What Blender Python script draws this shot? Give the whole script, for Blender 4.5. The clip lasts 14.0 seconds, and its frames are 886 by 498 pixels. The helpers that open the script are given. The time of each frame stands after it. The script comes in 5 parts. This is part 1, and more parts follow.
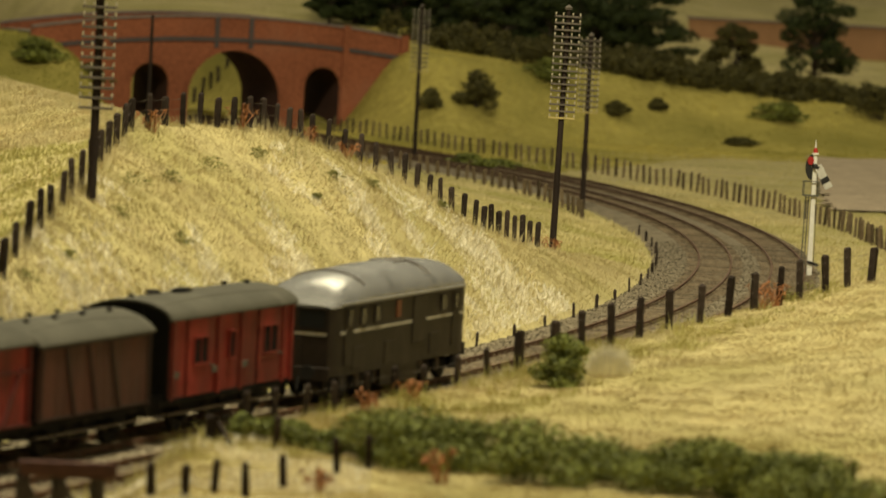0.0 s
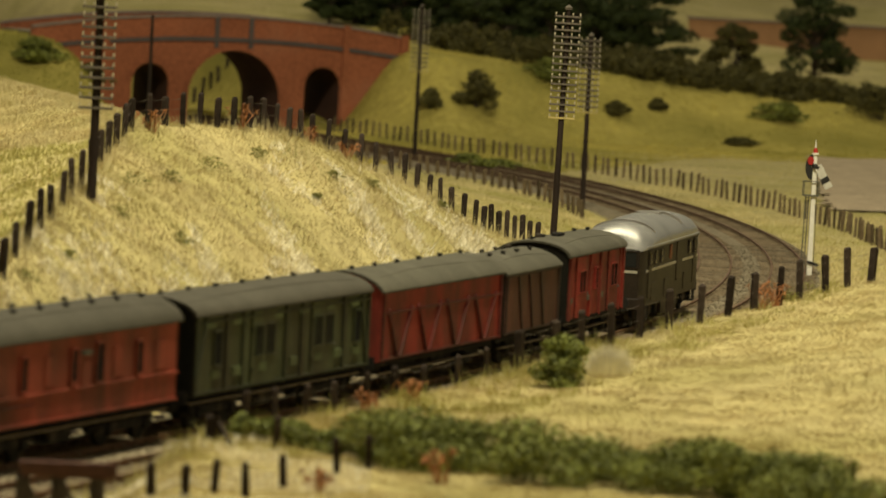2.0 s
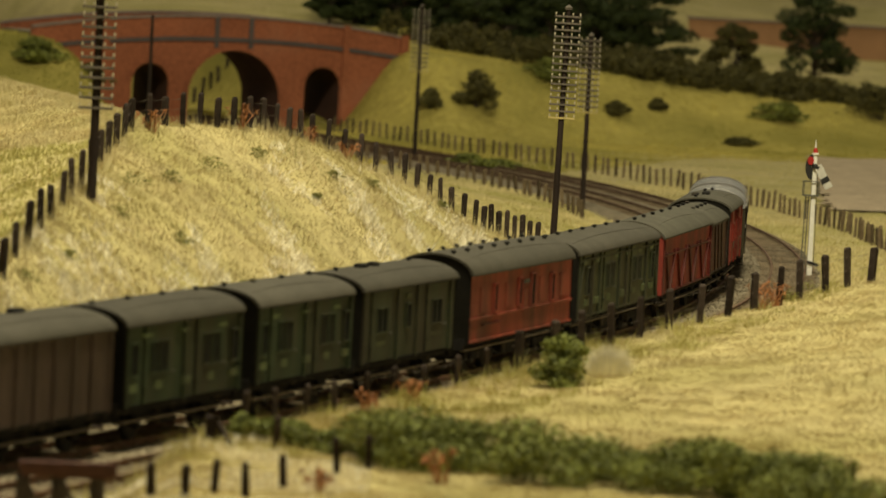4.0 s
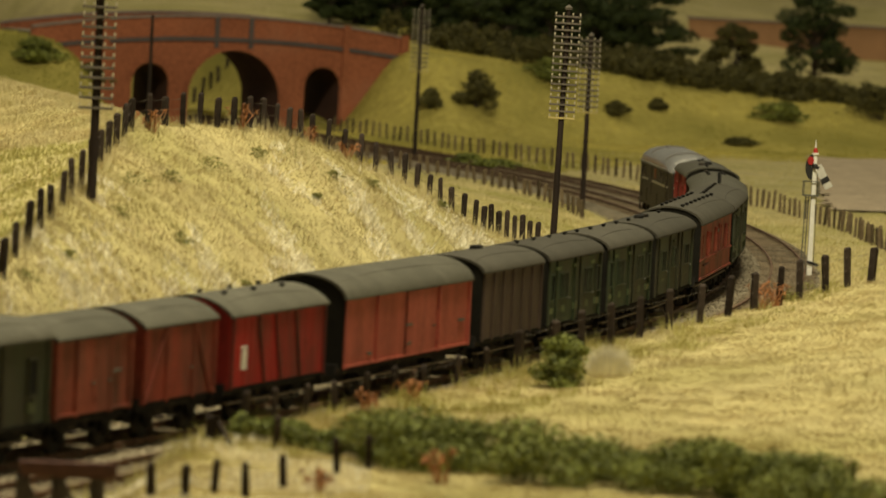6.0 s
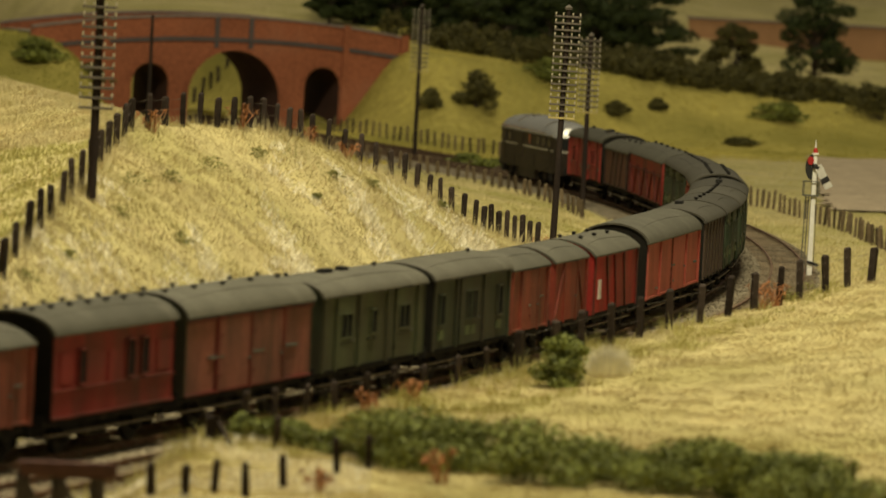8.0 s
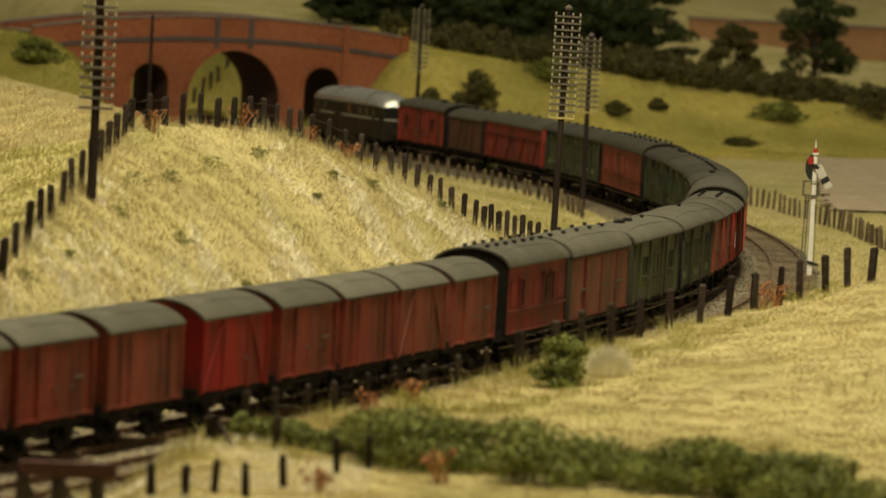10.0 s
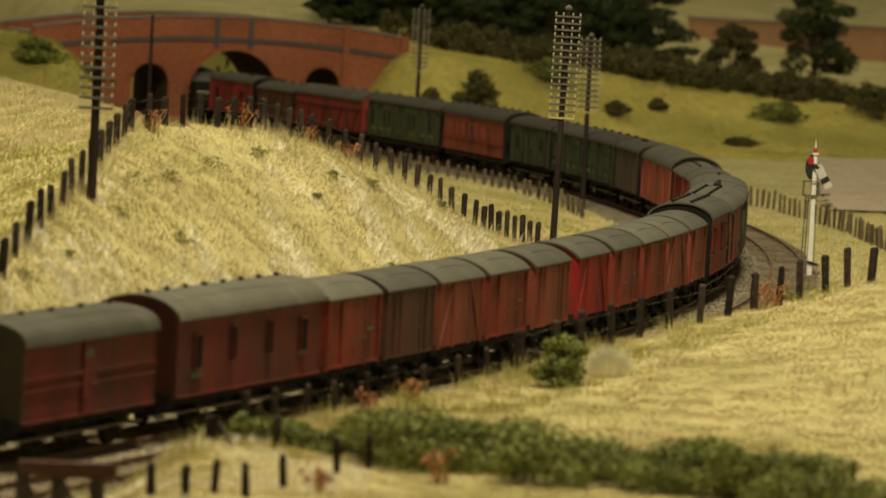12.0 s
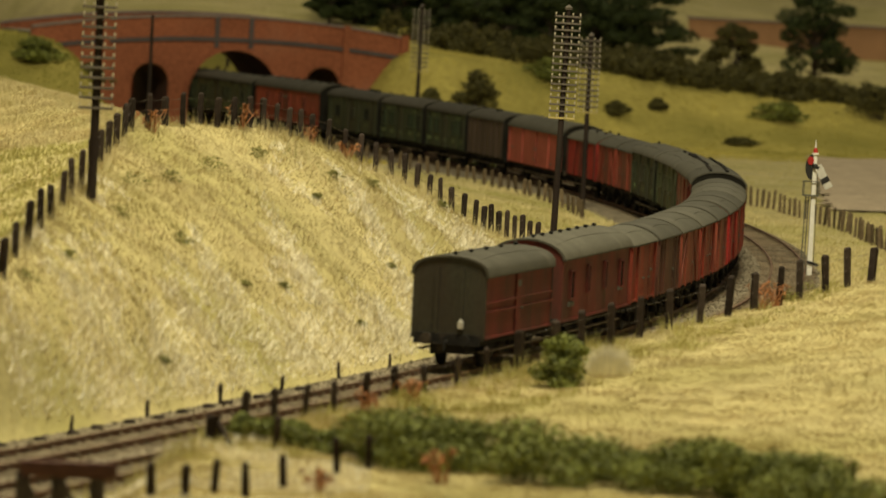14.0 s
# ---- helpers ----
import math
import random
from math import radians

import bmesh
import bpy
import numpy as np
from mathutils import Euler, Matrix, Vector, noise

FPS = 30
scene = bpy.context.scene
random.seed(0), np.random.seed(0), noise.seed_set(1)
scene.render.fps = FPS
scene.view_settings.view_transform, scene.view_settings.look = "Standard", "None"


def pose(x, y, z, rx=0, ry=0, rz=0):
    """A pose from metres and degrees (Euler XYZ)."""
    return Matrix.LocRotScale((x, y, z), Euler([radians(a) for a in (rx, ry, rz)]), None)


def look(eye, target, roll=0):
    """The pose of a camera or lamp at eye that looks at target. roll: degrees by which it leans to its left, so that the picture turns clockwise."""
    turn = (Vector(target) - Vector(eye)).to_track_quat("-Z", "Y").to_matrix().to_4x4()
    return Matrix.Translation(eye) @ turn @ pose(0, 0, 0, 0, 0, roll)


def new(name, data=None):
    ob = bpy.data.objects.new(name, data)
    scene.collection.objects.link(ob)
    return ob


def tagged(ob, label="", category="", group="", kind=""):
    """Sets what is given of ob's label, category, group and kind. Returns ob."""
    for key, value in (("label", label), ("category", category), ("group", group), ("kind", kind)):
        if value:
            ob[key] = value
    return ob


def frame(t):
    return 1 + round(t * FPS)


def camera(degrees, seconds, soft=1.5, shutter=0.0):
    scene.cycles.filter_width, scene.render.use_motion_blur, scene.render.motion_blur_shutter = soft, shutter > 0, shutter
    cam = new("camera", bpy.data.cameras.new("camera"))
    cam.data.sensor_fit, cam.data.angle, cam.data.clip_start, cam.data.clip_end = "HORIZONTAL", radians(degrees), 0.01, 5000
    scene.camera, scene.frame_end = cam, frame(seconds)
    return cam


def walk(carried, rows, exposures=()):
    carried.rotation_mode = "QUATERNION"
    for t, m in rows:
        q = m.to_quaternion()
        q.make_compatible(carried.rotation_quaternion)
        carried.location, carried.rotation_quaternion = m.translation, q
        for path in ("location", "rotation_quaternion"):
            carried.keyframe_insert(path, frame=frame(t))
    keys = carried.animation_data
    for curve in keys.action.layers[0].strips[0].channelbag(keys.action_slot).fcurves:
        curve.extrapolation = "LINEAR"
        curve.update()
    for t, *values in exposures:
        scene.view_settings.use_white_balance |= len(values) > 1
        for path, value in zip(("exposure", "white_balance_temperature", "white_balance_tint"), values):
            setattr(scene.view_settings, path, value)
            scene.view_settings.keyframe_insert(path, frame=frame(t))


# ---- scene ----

# ---------------------------------------------------------------- camera
MM = 0.001
EYE = (0.0, 0.0, 0.1922)
cam = camera(9.02, 14.0, soft=1.7, shutter=0.35)
view = look(EYE, (0.0, 1.0, 0.1922 - 0.05762), 2.98)
walk(cam, [(0.0, view), (14.0, view)])
cam.data.dof.use_dof = True
cam.data.dof.focus_distance = 3.05
cam.data.dof.aperture_fstop = 42.0

# ---------------------------------------------------------------- light
world = bpy.data.worlds.new("hall")
scene.world = world
world.use_nodes = True
world.node_tree.nodes["Background"].inputs[0].default_value = (1.0, 0.92, 0.68, 1)
world.node_tree.nodes["Background"].inputs[1].default_value = 0.16


def area_lamp(name, eye, target, sx, sy, watts, colour):
    data = bpy.data.lights.new(name, "AREA")
    data.shape, data.size, data.size_y, data.energy, data.color = "RECTANGLE", sx, sy, watts, colour
    ob = new(name, data)
    ob.matrix_world = look(eye, target)
    return ob


area_lamp("layout_lamp", (0.1, 2.0, 2.1), (0.0, 2.6, 0.0), 0.55, 0.28, 77, (1.0, 0.93, 0.66))
area_lamp("hall_lamp", (0.35, 6.3, 2.5), (0.25, 6.2, 0.0), 1.5, 0.9, 20, (1.0, 0.93, 0.66))
scene.view_settings.exposure = -0.03

# ---------------------------------------------------------------- materials
MATS = {}


def mat(name, base, rough=0.7, metal=0.0, var=0.25, scale=300.0, fine=2500.0, bump=0.25, dirt=None, island=0.0, obj=0.0, spec=0.3, stretch=(1, 1, 1)):
    """A procedural surface: base colour, coarse and fine variation, optional dirt colour, bump."""
    if name in MATS:
        return MATS[name]
    m = bpy.data.materials.new(name)
    m.use_nodes = True
    nt = m.node_tree
    bsdf = nt.nodes["Principled BSDF"]
    bsdf.inputs["Roughness"].default_value = rough
    bsdf.inputs["Metallic"].default_value = metal
    bsdf.inputs["Specular IOR Level"].default_value = spec
    co = nt.nodes.new("ShaderNodeTexCoord")
    mp = nt.nodes.new("ShaderNodeMapping")
    mp.inputs["Scale"].default_value = stretch
    nt.links.new(co.outputs["Object"], mp.inputs[0])
    a = nt.nodes.new("ShaderNodeTexNoise")
    a.inputs["Scale"].default_value, a.inputs["Detail"].default_value = scale, 5
    b = nt.nodes.new("ShaderNodeTexNoise")
    b.inputs["Scale"].default_value, b.inputs["Detail"].default_value = fine, 3
    for n in (a, b):
        nt.links.new(mp.outputs[0], n.inputs["Vector"])
    add = nt.nodes.new("ShaderNodeMath")
    add.operation = "ADD"
    nt.links.new(a.outputs["Fac"], add.inputs[0])
    nt.links.new(b.outputs["Fac"], add.inputs[1])
    rng = nt.nodes.new("ShaderNodeMapRange")
    rng.inputs["From Min"].default_value, rng.inputs["From Max"].default_value = 0.65, 1.35
    rng.inputs["To Min"].default_value, rng.inputs["To Max"].default_value = 1 - var, 1 + var
    nt.links.new(add.outputs[0], rng.inputs["Value"])
    last = rng.outputs[0]
    for amount, node, out in ((island, "ShaderNodeNewGeometry", "Random Per Island"), (obj, "ShaderNodeObjectInfo", "Random")):
        if amount:
            g = nt.nodes.new(node)
            r2 = nt.nodes.new("ShaderNodeMapRange")
            r2.inputs["To Min"].default_value, r2.inputs["To Max"].default_value = 1 - amount, 1 + amount
            nt.links.new(g.outputs[out], r2.inputs["Value"])
            mu = nt.nodes.new("ShaderNodeMath")
            mu.operation = "MULTIPLY"
            nt.links.new(last, mu.inputs[0])
            nt.links.new(r2.outputs[0], mu.inputs[1])
            last = mu.outputs[0]
    sc = nt.nodes.new("ShaderNodeVectorMath")
    sc.operation = "SCALE"
    sc.inputs[0].default_value = base
    nt.links.new(last, sc.inputs["Scale"])
    colour = sc.outputs[0]
    if dirt:
        mix = nt.nodes.new("ShaderNodeMix")
        mix.data_type = "RGBA"
        r3 = nt.nodes.new("ShaderNodeMapRange")
        r3.inputs["From Min"].default_value, r3.inputs["From Max"].default_value = dirt[3], dirt[4]
        d = nt.nodes.new("ShaderNodeTexNoise")
        d.inputs["Scale"].default_value, d.inputs["Detail"].default_value = scale * 0.6, 6
        nt.links.new(mp.outputs[0], d.inputs["Vector"])
        nt.links.new(d.outputs["Fac"], r3.inputs["Value"])
        nt.links.new(r3.outputs[0], mix.inputs["Factor"])
        nt.links.new(colour, mix.inputs["A"])
        mix.inputs["B"].default_value = (*dirt[:3], 1)
        colour = mix.outputs["Result"]
    nt.links.new(colour, bsdf.inputs["Base Color"])
    if bump:
        bp = nt.nodes.new("ShaderNodeBump")
        bp.inputs["Strength"].default_value, bp.inputs["Distance"].default_value = bump, 0.0006
        nt.links.new(add.outputs[0], bp.inputs["Height"])
        nt.links.new(bp.outputs[0], bsdf.inputs["Normal"])
    MATS[name] = m
    return m


def glass(name, tint):
    m = mat(name, tint, rough=0.7, var=0.1, bump=0.0, spec=0.0)
    return m


# ---------------------------------------------------------------- mesh tools, all in millimetres
class Shape:
    def __init__(self):
        self.v, self.f = [], []

    def add(self, verts, faces):
        n = len(self.v)
        self.v += [tuple(q) for q in verts]
        self.f += [tuple(i + n for i in f) for f in faces]
        return self

    def box(self, x0, x1, y0, y1, z0, z1, c=0.0):
        """A box, its upright edges and top and bottom rims chamfered by c."""
        if c <= 0:
            self.add([(x, y, z) for z in (z0, z1) for x, y in ((x0, y0), (x1, y0), (x1, y1), (x0, y1))],
                     [(3, 2, 1, 0), (4, 5, 6, 7), (0, 1, 5, 4), (1, 2, 6, 5), (2, 3, 7, 6), (3, 0, 4, 7)])
            return self
        rings = []
        for z, e in ((z0, c), (z0 + c, 0), (z1 - c, 0), (z1, c)):
            a0, a1, b0, b1 = x0 + e, x1 - e, y0 + e, y1 - e
            rings.append([(a0 + c, b0, z), (a1 - c, b0, z), (a1, b0 + c, z), (a1, b1 - c, z), (a1 - c, b1, z), (a0 + c, b1, z), (a0, b1 - c, z), (a0, b0 + c, z)])
        return self.loft(rings)

    def loft(self, rings, closed=True, cap=True):
        n = len(rings[0])
        verts = [q for r in rings for q in r]
        faces = []
        for k in range(len(rings) - 1):
            for i in range(n if closed else n - 1):
                j = (i + 1) % n
                faces.append((k * n + i, k * n + j, (k + 1) * n + j, (k + 1) * n + i))
        if cap and closed:
            faces.append(tuple(range(n - 1, -1, -1)))
            faces.append(tuple((len(rings) - 1) * n + i for i in range(n)))
        return self.add(verts, faces)

    def rod(self, a, b, r0, r1=None, n=8):
        a, b = Vector(a), Vector(b)
        r1 = r0 if r1 is None else r1
        w = (b - a).normalized()
        u = w.orthogonal().normalized()
        s = w.cross(u)
        rings = [[p + (u * math.cos(2 * math.pi * i / n) + s * math.sin(2 * math.pi * i / n)) * r for i in range(n)] for p, r in ((a, r0), (b, r1))]
        return self.loft(rings)

    def beam(self, a, b, w, h, up=(0, 0, 1)):
        """A bar of section w by h from a to b."""
        a, b = Vector(a), Vector(b)
        d = (b - a).normalized()
        s = d.cross(Vector(up))
        s = s.normalized() if s.length > 1e-6 else Vector((1, 0, 0))
        t = s.cross(d)
        rings = [[p + s * x * w / 2 + t * y * h / 2 for x, y in ((-1, -1), (1, -1), (1, 1), (-1, 1))] for p in (a, b)]
        return self.loft(rings)

    def extrude(self, profile, x0, x1):
        """A closed profile of (y, z) drawn along x."""
        return self.loft([[(x, y, z) for y, z in profile] for x in (x0, x1)])

    def wheel(self, x, y, z, r, w, n=16):
        self.rod((x, y - w / 2, z), (x, y + w / 2, z), r, r, n)
        self.rod((x, y - w / 2 - 0.8, z), (x, y + w / 2 + 0.8, z), r * 0.25, r * 0.25, 8)
        return self


def mesh_of(name, shape, material, smooth=False):
    me = bpy.data.meshes.new(name)
    me.from_pydata([(x * MM, y * MM, z * MM) for x, y, z in shape.v], [], shape.f)
    bm = bmesh.new()
    bm.from_mesh(me)
    bmesh.ops.recalc_face_normals(bm, faces=bm.faces)
    bm.to_mesh(me)
    bm.free()
    me.materials.append(material)
    if smooth:
        me.polygons.foreach_set("use_smooth", [True] * len(me.polygons))
        me.set_sharp_from_angle(angle=radians(38))
    return me


def part(name, shape, material, parent, label="", smooth=False):
    ob = new(name, mesh_of(name, shape, material, smooth))
    ob.parent = parent
    if label:
        ob["label"] = label
    return ob


def soup(name, verts, faces_n, material):
    """A mesh from numpy vertices (n * k, 3) in metres, k vertices a face."""
    me = bpy.data.meshes.new(name)
    n = len(verts)
    me.vertices.add(n)
    me.vertices.foreach_set("co", np.ascontiguousarray(verts, dtype=np.float32).ravel())
    me.loops.add(n)
    me.loops.foreach_set("vertex_index", np.arange(n, dtype=np.int32))
    me.polygons.add(n // faces_n)
    me.polygons.foreach_set("loop_start", np.arange(0, n, faces_n, dtype=np.int32))
    me.update(calc_edges=True)
    me.materials.append(material)
    return me


# ---------------------------------------------------------------- the line of the track, millimetres
CURVE = (2.709, -7.528, 19.304, -21.338, -302.541, 66.095, 163.367)


def ease(a, b, x):
    q = np.clip((x - a) / (b - a), 0, 1)
    return q * q * (3 - 2 * q)


def track_line():
    """Centre of the inner track: x, y, z of the rail tops every 4 mm, its run and its heading."""
    mid, half, y0, y1 = 3361.895, 1436.754, 1945.141, 4777.141
    yy = np.arange(y0 - 3700, y1 + 2400, 4.0)
    c = np.array(CURVE)
    v = np.polyval(c, (np.clip(yy, y0, y1) - mid) / half)
    d0, d1 = [np.polyval(np.polyder(c), (q - mid) / half) / half for q in (y0, y1)]
    xx = v + np.where(yy < y0, (yy - y0) * d0, 0) + np.where(yy > y1, (yy - y1) * d1, 0)
    k = 1 + 0.031 * ease(2950, 3700, yy) + 0.010 * (1 - ease(1900, 2200, yy))
    X, Y, Z = xx * k, yy * k, 192.2 * (1 - k)
    run = np.r_[0, np.cumsum(np.hypot(np.diff(Y), np.diff(X)))]
    run -= np.interp(1045.14, yy, run)
    tx, ty = np.gradient(X), np.gradient(Y)
    n = np.hypot(tx, ty)
    return X, Y, Z, run, tx / n, ty / n


TX, TY, TZ, RUN, DX, DY = track_line()


def on_track(s, off=0.0, up=0.0):
    """A point at run s, off millimetres to the outside of the curve, up above the rail tops."""
    x, y, z, dx, dy = (float(np.interp(s, RUN, a)) for a in (TX, TY, TZ, DX, DY))
    return Vector((x + dy * off, y - dx * off, z + up))


def run_at(y):
    return float(np.interp(y, TY, RUN))


def near_track(x, y):
    """Signed distance to the inner track (outside positive) and rail level, for arrays."""
    i0 = np.arange(0, len(TX), 4)
    off, lev = np.empty_like(x), np.empty_like(x)
    for a in range(0, len(x), 4000):
        b = slice(a, a + 4000)
        d2 = (x[b, None] - TX[i0]) ** 2 + (y[b, None] - TY[i0]) ** 2
        j = i0[np.argmin(d2, axis=1)]
        ex, ey = x[b] - TX[j], y[b] - TY[j]
        side = ex * DY[j] - ey * DX[j]
        off[b] = np.sign(side) * np.sqrt(ex ** 2 + ey ** 2)
        lev[b] = TZ[j]
    return off, lev


# crest of the cutting, and the high field behind it: x, y, height
CREST = [(-420, 1200, 55), (-250, 1700, 60), (-166, 2120, 58), (-158, 2300, 74), (-148, 2600, 94), (-122, 2650, 97), (-96, 2700, 96),
         (-65, 2780, 85), (-25, 2850, 66), (17, 2950, 38), (54, 3080, 21), (88, 3300, 6)]
FIELD = [(-148, 2600, 94), (-255, 3150, 97), (-500, 3500, 96)]


def resample(points, step):
    p = np.array(points, float)
    d = np.r_[0, np.cumsum(np.hypot(np.diff(p[:, 0]), np.diff(p[:, 1])))]
    t = np.arange(0, d[-1], step)
    return np.stack([np.interp(t, d, p[:, i]) for i in range(p.shape[1])], 1)


def wobble(x, y, size, seed=0.0):
    """Cheap smooth undulation between -1 and 1."""
    a = np.sin(x / size * 1.7 + seed) * np.cos(y / size * 1.3 + seed * 2.1)
    b = np.sin((x + y * 0.7) / size * 3.1 + seed * 3.3) * np.cos((y - x * 0.4) / size * 2.7 + 1.0 + seed)
    c = np.sin((x * 0.6 - y) / size * 6.3 + seed * 1.3) * np.cos((x + y * 0.5) / size * 5.1 + seed)
    return (a + 0.6 * b + 0.35 * c) / 1.7


def grain(x, y, size, seed=0):
    """Value noise between -1 and 1 on a lattice of that size."""
    u, v = x / size, y / size
    i, j = np.floor(u).astype(np.int64), np.floor(v).astype(np.int64)
    fu, fv = u - i, v - j
    fu, fv = fu * fu * (3 - 2 * fu), fv * fv * (3 - 2 * fv)

    def h(a, b):
        n = (a * 73856093) ^ (b * 19349663) ^ (seed * 83492791 + 1013)
        n = (n ^ (n >> 13)) * 1274126177 & 0x7FFFFFFF
        return ((n ^ (n >> 16)) & 0xFFFF) / 32767.5 - 1.0

    return (h(i, j) * (1 - fu) + h(i + 1, j) * fu) * (1 - fv) + (h(i, j + 1) * (1 - fu) + h(i + 1, j + 1) * fu) * fv


def bank_top(x):
    return np.interp(x, (-700, -420, -60, 434, 900), (60, 76, 78, 28, 15))


def ground_height(x, y):
    """Height of the ground, millimetres, for arrays of x and y."""
    off, lev = near_track(x, y)
    bed = lev - 4.2 - 3.6 * (1 - ease(33, 42, np.abs(off)))
    ridge = np.concatenate([resample(CREST, 8), resample(FIELD, 8)])
    dc, zc = np.full_like(x, 1e9), np.zeros_like(x)
    for a in range(0, len(x), 4000):
        b = slice(a, a + 4000)
        d2 = (x[b, None] - ridge[:, 0]) ** 2 + (y[b, None] - ridge[:, 1]) ** 2
        w = 1 / (d2 + 150.0) ** 2
        dc[b] = np.sqrt(d2.min(1))
        zc[b] = (w * ridge[:, 2]).sum(1) / w.sum(1)
    dt = np.maximum(0, np.abs(off) - 40)
    t = dt / (dt + dc + 1e-6)
    t = t + 0.10 * np.sin(t * math.pi)
    hill = np.where(off < 0, np.maximum(0, zc - lev) * np.clip(t, 0, 1), 0) * (1 - ease(3900, 4900, y))
    hill = hill + np.where(off < -30, (1.3 * grain(x, y, 34) + 0.8 * grain(x, y, 13, 1) + 0.6 * grain(x, y, 6, 2)) * ease(42, 80, -off) * (1 - 0.7 * ease(-150, -210, x)), 0)
    # bank and field outside the curve, on the viewer's side
    near = (1 - ease(2950, 3450, y)) * ease(-112, -78, x + np.maximum(0, y - 2000) * 2)
    fo = 74 + 45 * np.clip((x - 60) / 145, 0, 1)
    rise_right = 0.115 * np.clip(x - 30, 0, 220) * ease(1950, 2300, y)
    field = near * (16.5 + rise_right) * ease(fo - 15, fo + 3, off)
    field = field + ease(74, 110, off) * (0.8 * grain(x, y, 60, 3) + 0.16 * grain(x, y, 17, 4) + 0.06 * grain(x, y, 7, 5)) + near * 0.9 * ease(66, 74, off) * (1 - ease(80, 110, off)) * (1 + grain(x, y, 16, 6))
    low = (1 - near) * ease(70, 130, off) * 2.0
    # road bank behind, cut by the line
    top = bank_top(x)
    base = np.interp(x, (-340, -250, -180, 0, 200), (4900, 5150, 5150, 5150, 5330))
    rise = ease(0, 1, (y - base) / 290.0)
    cut = ease(112, 200, np.abs(off))
    back = (top + 6) * rise * cut
    hills = np.maximum(0, y - 6150) * 0.047 * cut * (1 - ease(9500, 12000, y)) + 260 * 0.9 * ease(9500, 12000, y)
    back = back + hills + rise * (3 * wobble(x, y, 160, 1.0) + 3.5 * grain(x, y, 55, 63))
    return bed + hill + np.where(off > 0, field + low, 0) + back


def ground_z(x, y):
    return float(ground_height(np.array([float(x)]), np.array([float(y)]))[0])


# ---------------------------------------------------------------- surfaces
STRAW = mat("straw_grass", (0.44, 0.365, 0.165), 0.9, var=0.26, scale=16, fine=260, bump=0.4, dirt=(0.34, 0.295, 0.105, 0.47, 0.68), spec=0.1)
PASTURE = mat("olive_pasture", (0.41, 0.335, 0.085), 0.95, var=0.3, scale=7, fine=120, bump=0.4, dirt=(0.215, 0.19, 0.042, 0.46, 0.66), spec=0.05)
BLADE = mat("dry_grass_blades", (0.49, 0.408, 0.212), 0.9, var=0.22, scale=18, fine=140, bump=0, dirt=(0.37, 0.315, 0.125, 0.46, 0.72), island=0.12, spec=0.05)
BLADE_VERGE = mat("verge_blades", (0.54, 0.455, 0.215), 0.85, var=0.25, scale=10, fine=60, bump=0, dirt=(0.40, 0.36, 0.12, 0.46, 0.66), island=0.2, spec=0.1)
BLADE_FIELD = mat("meadow_blades", (0.41, 0.365, 0.125), 0.9, var=0.18, scale=5, fine=60, bump=0, dirt=(0.30, 0.28, 0.07, 0.45, 0.7), island=0.15, spec=0.05)
BLADE_FAR = mat("pasture_blades", (0.52, 0.43, 0.11), 0.85, var=0.3, scale=6, fine=30, bump=0, dirt=(0.25, 0.23, 0.05, 0.45, 0.62), island=0.25, spec=0.1)
BLADE_PALE = mat("bleached_grass_blades", (0.88, 0.82, 0.64), 0.85, var=0.12, scale=26, fine=140, bump=0, island=0.12, spec=0.1)
BLADE_GREEN = mat("green_grass_blades", (0.20, 0.21, 0.055), 0.8, var=0.25, scale=26, fine=90, bump=0, island=0.35, spec=0.15)
BLADE_TAN = mat("brown_grass_blades", (0.40, 0.29, 0.13), 0.9, var=0.25, scale=26, fine=140, bump=0, island=0.2, spec=0.05)
BALLAST = mat("ballast", (0.225, 0.183, 0.118), 0.95, var=0.5, scale=160, fine=1100, bump=0.9, dirt=(0.15, 0.118, 0.075, 0.5, 0.7), spec=0.1)
SLEEPER = mat("creosoted_timber", (0.185, 0.138, 0.085), 0.9, var=0.4, scale=300, island=0.35, spec=0.1)
RAIL = mat("rusty_rail", (0.125, 0.066, 0.036), 0.65, metal=0.15, var=0.35, scale=120, spec=0.2)
POST = mat("weathered_post", (0.042, 0.031, 0.024), 0.95, spec=0.05, var=0.4, scale=250, obj=0.35)
WIRE = mat("fence_wire", (0.16, 0.13, 0.1), 0.6, metal=0.5, var=0.2, bump=0)
BLACK = mat("black_running_gear", (0.020, 0.018, 0.015), 0.8, spec=0.1, var=0.4, scale=250, dirt=(0.10, 0.075, 0.05, 0.55, 0.8))
GREYROOF = mat("grey_roof", (0.088, 0.080, 0.058), 0.8, spec=0.1, var=0.22, scale=60, fine=800, bump=0.12, obj=0.2, dirt=(0.155, 0.14, 0.105, 0.55, 0.85))
DARKROOF = mat("sooty_roof", (0.064, 0.057, 0.042), 0.8, spec=0.1, var=0.22, scale=60, fine=800, bump=0.12, obj=0.15)
END_BLACK = mat("sooty_end", (0.016, 0.0145, 0.011), 0.9, spec=0.03, var=0.3, scale=100, fine=900)
GLASS = glass("dark_glass", (0.02, 0.02, 0.018))
WHITE = mat("white_paint", (0.72, 0.68, 0.58), 0.6, var=0.12, scale=400)

# ---------------------------------------------------------------- ground
def axis(steps):
    out = [steps[0][0]]
    for a, b, d in steps:
        out += list(np.linspace(a, b, max(2, int(round((b - a) / d)) + 1))[1:])
    return np.array(out)


